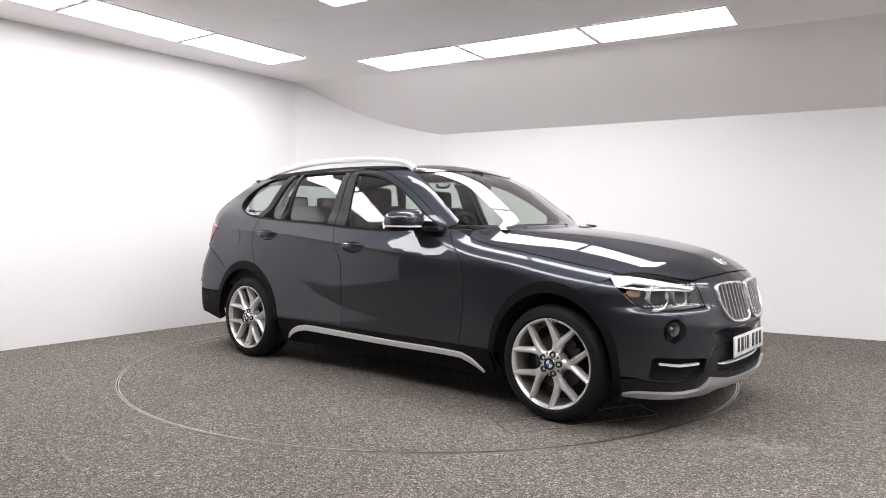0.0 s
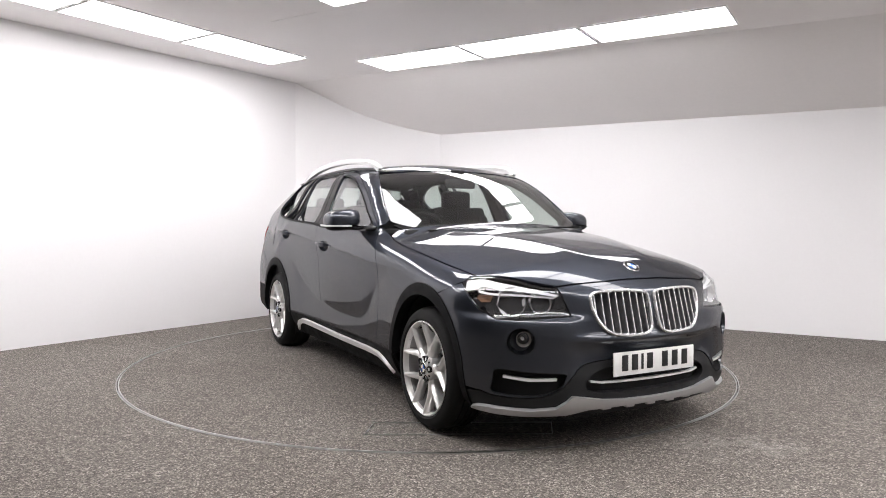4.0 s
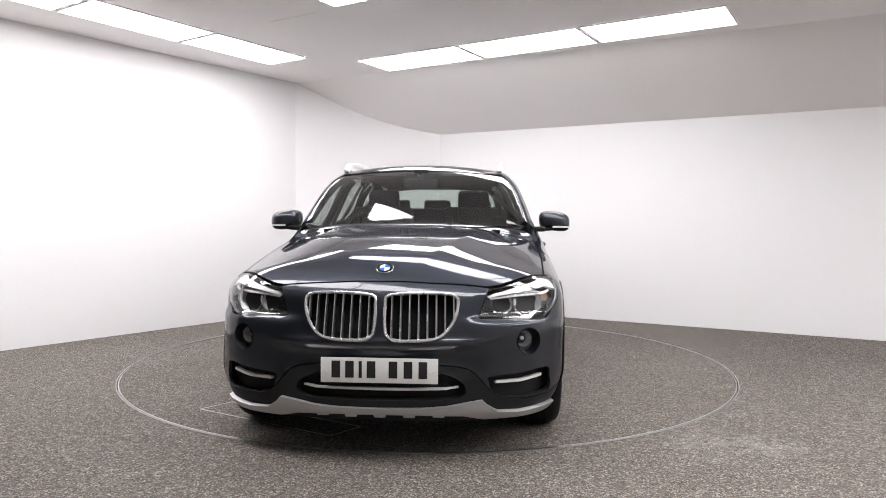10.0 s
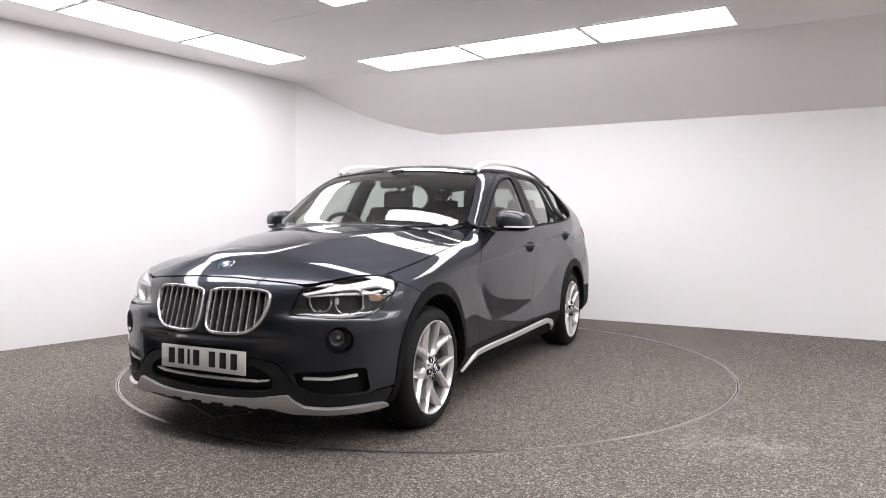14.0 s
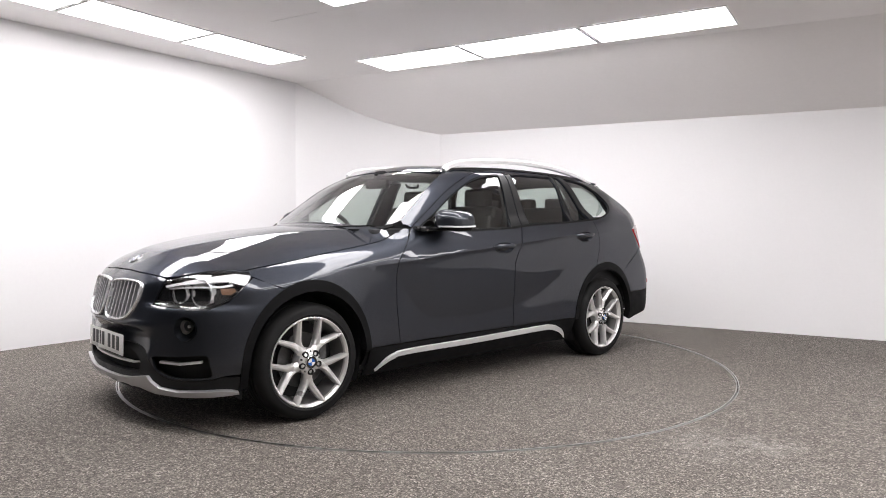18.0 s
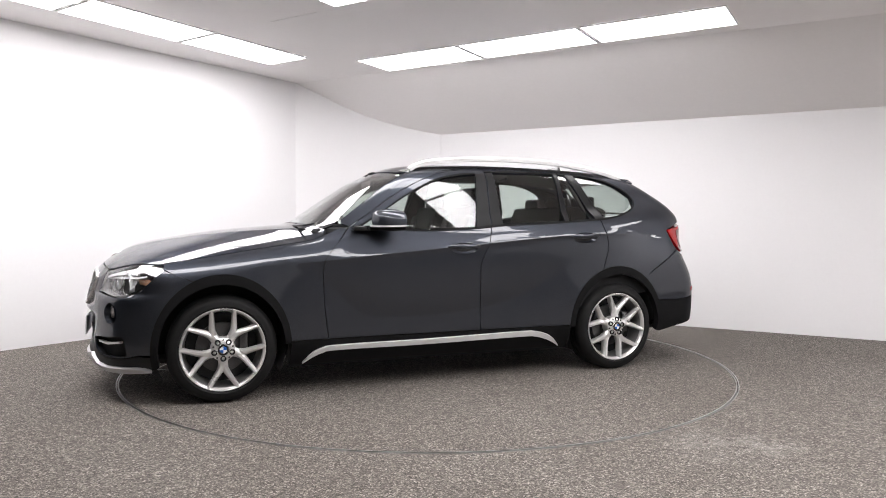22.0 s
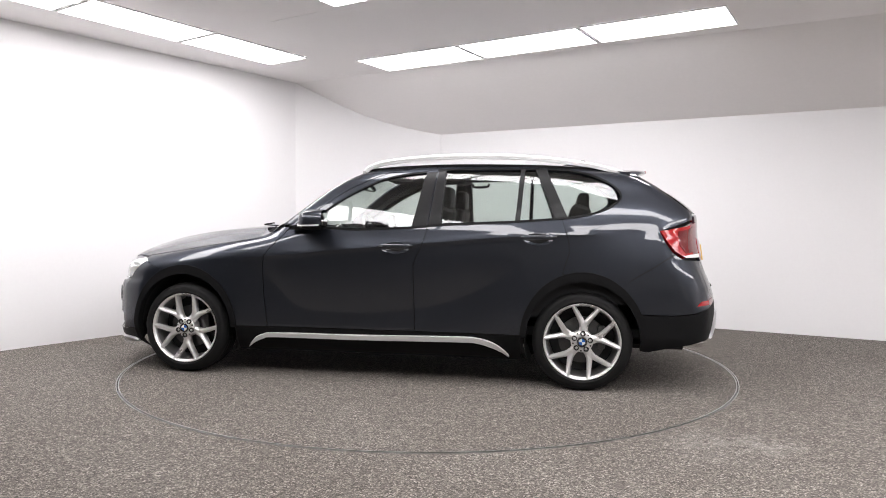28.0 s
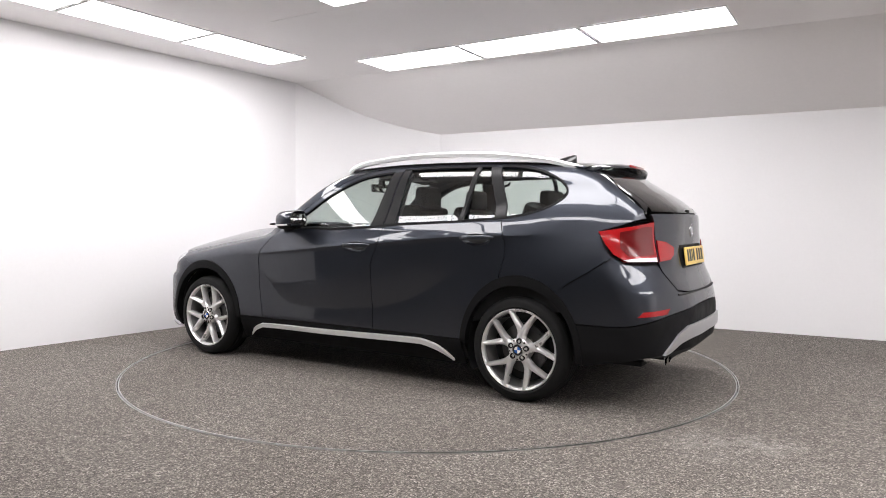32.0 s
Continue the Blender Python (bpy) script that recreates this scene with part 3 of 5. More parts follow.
for s, which in ((1, "left"), (-1, "right")):
    # front wing
    wing = cut_xz[::-1] + [(1.700, .812), (1.705, .793), (1.648, .762), (1.545, .722)] + front_arch + [(.986, SILL_Z)] + door_front_edge[:-1] + [(.62, 1.03), (.66, 1.036)]
    skin("front_wing", [wing[::-1]], "side", PAINT, car, s, step=.015)
    door = skin("front_door", [door_front_edge[:-1] + frame_front + b_line[::-1], front_glass, handle_cup(*HANDLES[0])], "side", PAINT, car, s, step=.015)
    skin("door_window", [front_glass], "side", GLASS, door, s, step=.05, gap=-.008, lift=-.006, rim=0, field=cabin, label="tinted door glass").visible_shadow = False
    rdoor_bottom = arch(-WHEEL_X, ARCH_R, 4, 72, 20)
    outline = b_line + [(-.60, 1.458), (-1.0, 1.462)] + c_line + rdoor_bottom[::-1] + [(-.984, SILL_Z)]
    rdoor = skin("rear_door", [outline, rear_glass_a, rear_glass_b, handle_cup(*HANDLES[1])], "side", PAINT, car, s, step=.015)
    for g in (rear_glass_a, rear_glass_b):
        skin("door_window", [g], "side", GLASS, rdoor, s, step=.05, gap=-.008, lift=-.006, rim=0, field=cabin, label="tinted door glass").visible_shadow = False
    quarter = [(-1.095, 1.459), (-1.4, 1.445), (-1.62, 1.415), (-1.76, 1.385), (-1.80, 1.36), (-2.055, 1.150), (-2.072, 1.10), (-1.940, 1.052), (-1.865, 1.030), (-1.855, 1.015), (-1.895, .930), (-1.935, .880), (-1.88, .8445), (-1.826, .8065), (-1.76, .767), (-1.69, .724)]
    quarter += arch(-WHEEL_X, ARCH_R, 128, 74, 20) + c_line[::-1]
    q = skin("rear_quarter", [quarter, quarter_glass], "side", PAINT, car, s, step=.015)
    skin("quarter_window", [quarter_glass], "side", GLASS, q, s, step=.05, gap=-.008, lift=-.006, rim=0, field=cabin, label="small tinted quarter glass").visible_shadow = False

# bonnet and roof
lead = [(2.058, 0), (2.055, .12), (2.048, .23), (2.032, .34), (2.012, .437)]
right_half = lead + [(2.003, .470), (1.975, .524), (1.930, .582), (1.883, .628), (1.830, .670), (1.774, .712)] + bend(hood_cut, 4) + [(.745, .70), (.81, .45), (.84, .2), (.848, 0)]
bonnet_loop = right_half[:-1] + [(.848, 0)] + [(x, -y) for x, y in right_half[1:-1]][::-1]
skin("bonnet", [bonnet_loop], "top", PAINT, car, step=.015)
lead_edge = nose(*on_skin(lead, "top")[0])
lamp_edge = nose(*on_skin(bend([(2.004, .480), (1.978, .530), (1.934, .586), (1.886, .632), (1.833, .674), (1.777, .716), (1.735, .745)], 3), "top")[0])
roof_half = [(.245, 0), (.235, .25), (.20, .48), (.16, .565), (-.1, .60), (-.6, .60), (-1.1, .585), (-1.5, .560), (-1.69, .540), (-1.71, .3), (-1.72, 0)]
skin("roof", [roof_half + [(x, -y) for x, y in roof_half[1:-1]][::-1]], "top", PAINT, car, step=.03)

# nose
trim_line = bend(nose((2.19, 0, .436), (2.17, .2, .436), (2.15, .33, .432), (2.120, .41, .412), (2.10, .455, .365), (2.078, .505, .312), (2.033, .589, .279), (1.96, .69, .276), (1.898, .766, .283), (1.86, .80, .297)), 5)
bumper_half = [(u, v - .001) for u, v in lead_edge] + [(lamp_edge[0][0] - .002, lamp_edge[0][1])] + nose((2.032, .468, .742), (2.060, .452, .686), (2.073, .439, .644), (2.021, .554, .636), (1.956, .664, .629), (1.897, .737, .632), (1.824, .791, .668), (1.775, .816, .724), (1.712, .823, .786), (1.648, .866, .758))
bumper_half += nose_xz([(1.545, .720)] + arch(WHEEL_X, ARCH_R, 64, -2, 16)) + [(u, v + .003) for u, v in trim_line[::-1]]
kidney = nose(*[(x, -y, z) for x, y, z in ((2.119, -.040, .747), (2.106, -.178, .757), (2.090, -.304, .752), (2.087, -.340, .738), (2.093, -.348, .715), (2.105, -.340, .665), (2.125, -.318, .615), (2.144, -.281, .575), (2.161, -.225, .557), (2.172, -.100, .553), (2.168, -.045, .565), (2.156, -.025, .600), (2.135, -.022, .709))])
kidney = bend(kidney, 3, closed=True)
fog_c = nose((1.985, .660, .534))[0]
fog = [(fog_c[0] + .058 * math.cos(a), fog_c[1] + .060 * math.sin(a)) for a in [2 * math.pi * k / 24 for k in range(24)]][::-1]
slot = bend(nose((2.088, .497, .384), (2.01, .64, .394), (1.927, .750, .405), (1.910, .762, .36), (1.908, .765, .300), (1.96, .69, .291), (2.033, .589, .291), (2.075, .508, .318), (2.092, .488, .365)), 4, closed=True)
whole = bumper_half[:-1] + [(0, .439)] + mirrored(bumper_half[1:-1])
skin("front_bumper", [whole, kidney, mirrored(kidney), fog, mirrored(fog), slot, mirrored(slot)], "nose", PAINT, car, step=.015, gap=.002)

# tail
lamp_out = tail((-1.858, 0.830, 1.026), (-1.942, 0.793, 1.043), (-2.063, 0.665, 1.072), (-2.092, 0.586, 1.082), (-2.109, 0.596, 0.963), (-2.109, 0.585, 0.850), (-1.991, 0.786, 0.855), (-1.939, 0.826, 0.896), (-1.899, 0.833, 0.949))
lamp_in = tail((-2.114, 0.577, 0.979), (-2.145, 0.483, 0.968), (-2.171, 0.388, 0.933), (-2.165, 0.402, 0.887), (-2.149, 0.455, 0.859), (-2.114, 0.570, 0.850))
gate_side = tail((-2.070, .600, 1.115), (-2.081, 0.593, 1.124), (-2.094, 0.581, 1.082), (-2.113, 0.586, 0.963), (-2.113, 0.576, 0.847), (-2.15, .58, .80), (-2.186, .47, .69), (-2.22, .35, .672), (-2.255, .2, .668), (-2.262, 0, .667))
gate = [(0, 1.135)] + [tail((-2.165, .25, 1.135))[0], tail((-2.135, .50, 1.132))[0], tail((-2.09, .60, 1.128))[0]] + gate_side
skin("tailgate", [gate + mirrored(gate[1:-1])], "tail", PAINT, car, step=.017)
rb = [(0, .660)] + tail((-2.22, .35, .665), (-2.186, .47, .683), (-2.15, .58, .793), (-2.109, 0.587, 0.834), (-2.049, 0.713, 0.838), (-1.986, 0.792, 0.843), (-1.940, 0.827, 0.877)) + tail_xz([(-1.88, .8415), (-1.826, .8035), (-1.76, .764), (-1.69, .7215)] + arch(-WHEEL_X, ARCH_R, 127, 155.5, 8)) + tail((-1.93, .86, .499), (-2.05, .835, .511), (-2.145, .747, .538), (-2.22, .55, .568), (-2.27, .2, .590), (-2.28, 0, .593))
skin("rear_bumper", [rb + mirrored(rb[1:-1])], "tail", PAINT, car, step=.017)

AMBER = material("amber_lens", (.34, .20, .13), .2, 0)
# the white stands for ceiling light mirrored in the lamp brow
BLADE = grained("mirrored_light_white", (.86, .86, .87), .22, .02, 60, 0)
RED = material("red_lens", (.34, .006, .008), .12, 0)
RED.node_tree.nodes["Principled BSDF"].inputs["Coat Weight"].default_value = .4
DEEPRED = material("deep_red_lens", (.13, .003, .004), .15, 0)
DEEPRED.node_tree.nodes["Principled BSDF"].inputs["Coat Weight"].default_value = .4
CLEAR = material("white_lens", (.75, .75, .76), .15, 0)
# pale, barely metallic: the light the bowls mirror is in the colour
BOWL = grained("bright_reflector", (.93, .93, .94), .14, .02, 40, 0, metal=.20)
FIN = grained("grey_grille_metal", (.26, .26, .27), .4, .06, 150, .02, metal=.8)
LAMPBRIGHT = grained("bright_lamp_housing", (.62, .62, .63), .3, .06, 60, .05, metal=.1)

# windscreen, pillars and rear window
ws_edge = [(.648, .716), (.50, .686), (.34, .640), (.19, .590)]
ws = [(.868, 0), (.86, .2), (.83, .42), (.775, .585), (.70, .680)] + bend(ws_edge, 4) + [(.212, .50), (.24, .25), (.247, 0)]
skin("windscreen", [ws + [(x, -y) for x, y in ws[1:-1]][::-1]], "top", GLASS, car, step=.04, gap=.003, lift=-.004, rim=0, label="tinted windscreen").visible_shadow = False
frame_top = frame_front + [(-.60, 1.456), (-1.0, 1.458), (-1.13, 1.456), (-1.4, 1.443), (-1.62, 1.413), (-1.72, 1.393)]
for s in (1, -1):
    outer = [(x, y) for x, y, z in on_skin(frame_top, "side", 1)[0]]
    loop = outer + [(-1.70, .542), (-1.5, .563), (-1.1, .588), (-.6, .603), (-.1, .603), (.16, .568)] + bend(ws_edge, 4)[::-1] + [(.652, .745)]
    skin("pillar_and_roof_edge", [loop], "top", PAINT, car, s, step=.024, gap=.001)
    edge = [(x, y) for x, y, z in on_skin([(-1.75, 1.385), (-1.80, 1.36), (-1.90, 1.278), (-2.055, 1.150), (-2.07, 1.115)], "side", 1)[0]]
    skin("rear_window_border", [edge + [(-2.06, .575), (-1.74, .500)]], "top", GLOSSBLACK, car, s, step=.03, gap=.001)
    # black cover along the belt, pillars and glass edges
    skin("belt_trim", [[(.57, 1.042), (.545, 1.028), (.107, 1.012), (-.258, 1.028), (-.46, 1.048), (-.95, 1.072), (-1.20, 1.090), (-1.30, 1.098), (-1.42, 1.120), (-1.45, 1.136), (-1.298, 1.112), (-1.175, 1.101), (-.945, 1.085), (-.455, 1.064), (-.258, 1.044), (.107, 1.027), (.540, 1.044)]],
         "side", PLASTIC, car, s, step=.02, gap=0, lift=.003, rim=.008)
    skin("pillar_cover", [[(-.258, 1.040), (-.325, 1.410), (-.398, 1.418), (-.362, 1.040)]], "side", SATINBLACK, car, s, step=.03, gap=.001, lift=.003, rim=.006)
    skin("pillar_cover", [[(-.370, 1.046), (-.408, 1.420), (-.462, 1.426), (-.455, 1.060)]], "side", SATINBLACK, car, s, step=.03, gap=.001, lift=.003, rim=.006)
    skin("window_divider", [[(-.945, 1.082), (-.968, 1.432), (-.998, 1.432), (-.978, 1.086)]], "side", SATINBLACK, car, s, step=.03, gap=0, lift=.003, rim=.006)
    skin("pillar_cover", [[(-1.207, 1.098), (-1.066, 1.428), (-1.138, 1.428), (-1.281, 1.108), (-1.25, 1.10)]], "side", SATINBLACK, car, s, step=.03, gap=.001, lift=.003, rim=.006)
    band = [frame_front[0]] + frame_front[2:-1]
    lowb = front_glass[:front_glass.index((-.258, 1.040))]
    top_trim = [(x, z + .012) for x, z in lowb] + lowb[::-1]
    skin("window_trim", [top_trim], "side", PLASTIC, car, s, step=.02, gap=0, lift=.003, rim=.006)
    skin("window_trim", [[(-.40, 1.424), (-.70, 1.430), (-1.09, 1.428), (-1.09, 1.438), (-.70, 1.441), (-.40, 1.437)]], "side", PLASTIC, car, s, step=.02, gap=0, lift=.003, rim=.006)
    qtop = quarter_glass[2:]
    grown = [(x + (x + 1.40) * .06, z + (z - 1.25) * .11) for x, z in qtop]
    skin("window_trim", [qtop + [(-1.142, 1.426), (-1.142, 1.438)] + grown[::-1]], "side", PLASTIC, car, s, step=.02, gap=0, lift=.003, rim=.006)

strip = [(.852, 0), (.844, .2), (.814, .45), (.749, .67), (.70, .71), (.705, .682), (.775, .588), (.83, .424), (.861, .2), (.869, 0)]
skin("cowl_strip", [strip + [(x, -y) for x, y in strip[1:-1]][::-1]], "top", PLASTIC, car, step=.02, gap=.001, lift=0, rim=.01)

rear_win = [(-1.72, 0), (-1.72, .3), (-1.74, .500), (-2.06, .575), (-2.09, .50), (-2.11, .25), (-2.118, 0)]
rear_win = tail(*on_skin(rear_win[:3] + [(-1.84, .524), (-1.95, .550), (-2.05, .572)], "top")[0]) + tail((-2.08, .578, 1.140), (-2.10, .40, 1.140), (-2.11, .2, 1.140), (-2.12, 0, 1.140))
skin("rear_window", [rear_win + mirrored(rear_win[1:-1])], "tail", REAR_GLASS, car, step=.03, gap=.002, lift=-.003, rim=0, label="dark tinted heated rear window").visible_shadow = False

# sills, arches, and black liners added to darken gaps and stop stray light
for s in (1, -1):
    skin("sill", [[(.988, SILL_Z), (.99, .17), (-.99, .17), (-.986, SILL_Z)]], "side", PLASTIC, car, s, step=.03, gap=.003)
    st = bend([(.912, .200), (.850, .240), (.790, .264), (.70, .276), (.14, .276), (-.58, .287), (-.70, .284), (-.79, .262), (-.86, .232), (-.912, .200)], 6)
    hi = bend([(.905, .212), (.850, .268), (.79, .293), (.70, .305), (.14, .308), (-.58, .322), (-.70, .318), (-.79, .297), (-.86, .258), (-.908, .212)], 6)
    skin("sill_trim", [st + hi[::-1]], "side", SILVER, car, s, step=.02, gap=0, lift=.016, rim=.02, label="satin silver sill strip")
    for wx, a0_, a1_ in ((WHEEL_X, -14, 178), (-WHEEL_X, 2, 187)):
        ring = arch(wx, (ARCH_R[0] + .001, ARCH_R[1] + .001), a0_, a1_, 60) + arch(wx, OPEN_R, a1_, a0_, 60)
        skin("wheel_arch_trim", [ring], "side", PLASTIC, car, s, step=.022, gap=0, lift=.005, rim=.05)
        bm = bmesh.new()
        prev = None
        for x, z in arch(wx, (OPEN_R[0] + .012, OPEN_R[1] + .012), *((2, 205) if wx > 0 else (-25, 178)), 32):
            pair = (bm.verts.new((x, s * (.79 if wx > 0 else .81), z)), bm.verts.new((x, s * .50, z)))
            if prev:
                bm.faces.new((prev[0], prev[1], pair[1], pair[0]))
            prev = pair
        c = bm.verts.new((wx, s * .50, WHEEL_Z))
        rim_in = [v for v in bm.verts if abs(abs(v.co.y) - .5) < 1e-4 and v != c]
        for a, b in zip(rim_in, rim_in[1:]):
            bm.faces.new((c, a, b))
        part("wheel_housing", bm, DARK, car)
    hole_f = arch(WHEEL_X, (OPEN_R[0] + .02, OPEN_R[1] + .02), -30, 210, 40)
    hole_r = arch(-WHEEL_X, (OPEN_R[0] + .02, OPEN_R[1] + .02), -30, 178, 40)
    inner = [(1.83, .20)] + hole_f + [(1.0, .20), (-1.0, .20)] + hole_r + [(-1.86, .36), (-2.0, .42), (-2.0, .98), (-1.3, 1.06), (-.3, 1.0), (.6, .98), (1.2, .86), (1.7, .74), (1.83, .5)]
    skin("gap_liner_side", [inner], "side", DARK, car, s, step=.06, gap=0, lift=-.022, rim=0)
nb = nose((2.05, 0, .78), (2.0, .43, .75), (1.85, .72, .74), (1.66, .85, .70), (1.78, .82, .3), (2.05, .45, .21), (2.1, 0, .21))
skin("gap_liner_nose", [nb + mirrored(nb[1:-1])], "nose", DARK, car, step=.06, gap=0, lift=-.05, rim=0)
tb = tail((-2.2, 0, 1.10), (-2.1, .60, 1.06), (-1.95, .80, .98), (-1.80, .86, .6), (-1.85, .84, .34), (-2.2, .5, .30), (-2.27, 0, .30))
skin("gap_liner_tail", [tb + mirrored(tb[1:-1])], "tail", DARK, car, step=.06, gap=0, lift=-.03, rim=0)
bh = [(2.02, 0), (1.98, .42), (1.72, .70), (.80, .72), (.86, 0)]
skin("gap_liner_top", [bh + [(x, -y) for x, y in bh[1:-1]][::-1]], "top", DARK, car, step=.07, gap=0, lift=-.03, rim=0)
part("underbody", joined(box(0, 0, .26, 1.7, 1.5, .10, .03), box(1.5, 0, .34, 1.0, .90, .22, .03), box(-1.6, 0, .36, 1.1, .90, .22, .03)), DARK, car)
# unseen boards, added to block light and deepen the shadow below the car
part("under_light_block", joined(box(0, 0, .235, 1.90, 1.56, .03, .01), box(1.45, 0, .225, .98, 1.16, .03, .01), box(-1.50, 0, .255, 1.08, 1.16, .03, .01)), DARK, car)
part("bulkhead", box(.86, 0, .66, .06, 1.5, .60, .01), DARK, car)

# nose trim
lower_half = list(trim_line)
lower_half += nose_xz(arch(WHEEL_X, ARCH_R, -4, -16, 4)) + nose((1.95, .66, .185), (2.05, .40, .178), (2.10, 0, .178))
intake = bend(nose((2.18, 0, .405), (2.17, .20, .405), (2.16, .29, .400), (2.14, .36, .372), (2.14, .392, .335), (2.14, .37, .300), (2.15, .28, .288), (2.17, 0, .285)), 4)
skin("lower_grille_trim", [lower_half + mirrored(lower_half[1:-1]), intake + mirrored(intake[1:-1])], "nose", PLASTIC_LIGHT, car, step=.024, gap=.001, lift=-.002, rim=.04)
bar = nose((2.165, 0, .340), (2.15, .30, .338), (2.14, .36, .346), (2.14, .36, .338), (2.15, .30, .329), (2.165, 0, .328))
skin("intake_bar", [bar + mirrored(bar[1:-1])], "nose", SILVER, car, step=.02, gap=0, lift=-.015, rim=.02, label="slim silver bar")
skid = nose((2.169, 0, .252), (2.15, .20, .254), (2.141, .30, .260), (2.10, .42, .280), (2.098, .455, .285), (2.085, .475, .262), (2.05, .515, .232), (1.99, .60, .224), (1.93, .70, .229), (1.853, .77, .231), (1.82, .795, .226), (1.79, .805, .214), (1.785, .80, .206), (1.884, .719, .199), (1.976, .590, .196), (2.05, .457, .199), (2.09, .37, .220), (2.14, .18, .228), (2.146, 0, .230))
skin("skid_plate", [skid + mirrored(skid[1:-1])], "nose", SKID, car, step=.018, gap=0, lift=.016, rim=.03, label="satin silver front skid plate")
for k in range(5):
    y = (k - 2) * .13
    p, _ = on_skin(nose((2.1, y, .21)), "nose")
    part("skid_tooth", box(p[0][0] - .016, y, .216, .05, .055, .026, .008), SKID, car)
for s in (1, -1):
    line = nose((2.078, .520, .352), (2.01, .63, .350), (1.945, .735, .366), (1.945, .735, .378), (2.01, .63, .363), (2.078, .520, .364))
    skin("slot_bar", [line], "nose", SILVER, car, s, step=.02, gap=0, lift=-.012, rim=.02, label="slim silver bar in the bumper slot")


def at_skin(u, v, mode, side=1):
    p, _ = on_skin([(u * (1 if side > 0 or mode == "side" else -1), v)], mode, side)
    n = skin_normals(p)
    return Vector(p[0]), Vector(n[0])


def skin_line(loop, mode, side=1, lift=0.0):
    """Points of a plan laid on the skin, as vectors."""
    q = [(u if side > 0 or mode == "side" else -u, v) for u, v in loop]
    p, _ = on_skin(q, mode, side)
    return [Vector(a) for a in p + skin_normals(p) * lift]


def lines_across(loop, u):
    zs = []
    for (ax, ay), (bx, by) in zip(loop, loop[1:] + loop[:1]):
        if (ax > u) != (bx > u):
            zs.append(ay + (by - ay) * (u - ax) / (bx - ax))
    return min(zs), max(zs)


for s in (1, -1):
    grille = tagged(new("kidney_grille"), "")
    grille.parent = car
    raw = np.array(skin_line(resample(kidney, .02), "nose", s))
    basis = np.stack([np.ones(len(raw)), raw[:, 2], raw[:, 1]**2], 1)
    fit_x = np.linalg.lstsq(basis, raw[:, 0], rcond=None)[0]

    def face(y, z, lift):
        return Vector((fit_x[0] + fit_x[1] * z + fit_x[2] * y * y + lift, y, z))
    pts = [face(y, z, .008) for _, y, z in raw]
    bm = sweep(pts, [(-.006, -.012), (.006, -.012), (.007, .002), (.003, .008), (-.003, .008), (-.007, .002)], closed=True, up=(1, 0, .2))
    part("surround", bm, SATIN_CHROME, grille, "chrome surround")
    for k in range(8):
        u = kidney[0][0] * 0 + min(q[0] for q in kidney) + .030 + k * .0385
        if u > max(q[0] for q in kidney) - .012:
            break
        lo, hi = lines_across(kidney, u)
        ends = skin_line([(u, lo), (u, hi)], "nose", s)
        mid = (ends[0].y + ends[1].y) / 2
        pts = [face(mid + (ends[1].y - ends[0].y) * .3 * (j / 6 - .5), lo + (hi - lo) * j / 6, -.010) for j in range(7)]
        part("slat", sweep(pts, [(-.0034, .014), (-.0018, .017), (.0018, .017), (.0034, .014), (.0022, -.026), (-.0022, -.026)], up=(1, 0, .2)), FIN, grille)
        part("slat_edge", sweep(pts, [(-.0024, .0168), (-.0016, .0195), (.0016, .0195), (.0024, .0168)], up=(1, 0, .2)), SATIN_CHROME, grille, "bright slat edge")


def oriented(bm, p, n, up=(0, 0, 1)):
    """Turn a lathe whose y axis is its front so that it looks along n, at p."""
    n = Vector(n).normalized()
    x = Vector(up).cross(n)
    x = x.normalized() if x.length > 1e-6 else Vector((1, 0, 0))
    z = x.cross(n)
    m = Matrix((x, n, z)).transposed().to_4x4()
    m.translation = p
    bm.transform(m)
    if m.determinant() < 0:
        bmesh.ops.reverse_faces(bm, faces=bm.faces[:])
    return bm


def egg(sx, sy, sz, power=2.6, n=20):
    bm = bmesh.new()
    bmesh.ops.create_uvsphere(bm, u_segments=28, v_segments=n, radius=1)
    for v in bm.verts:
        c = v.co
        c = Vector([math.copysign(abs(a)**(2 / power), a) for a in c])
        v.co = Vector((c.x * sx, c.y * sy, c.z * sz))
    return smooth(bm, 60)


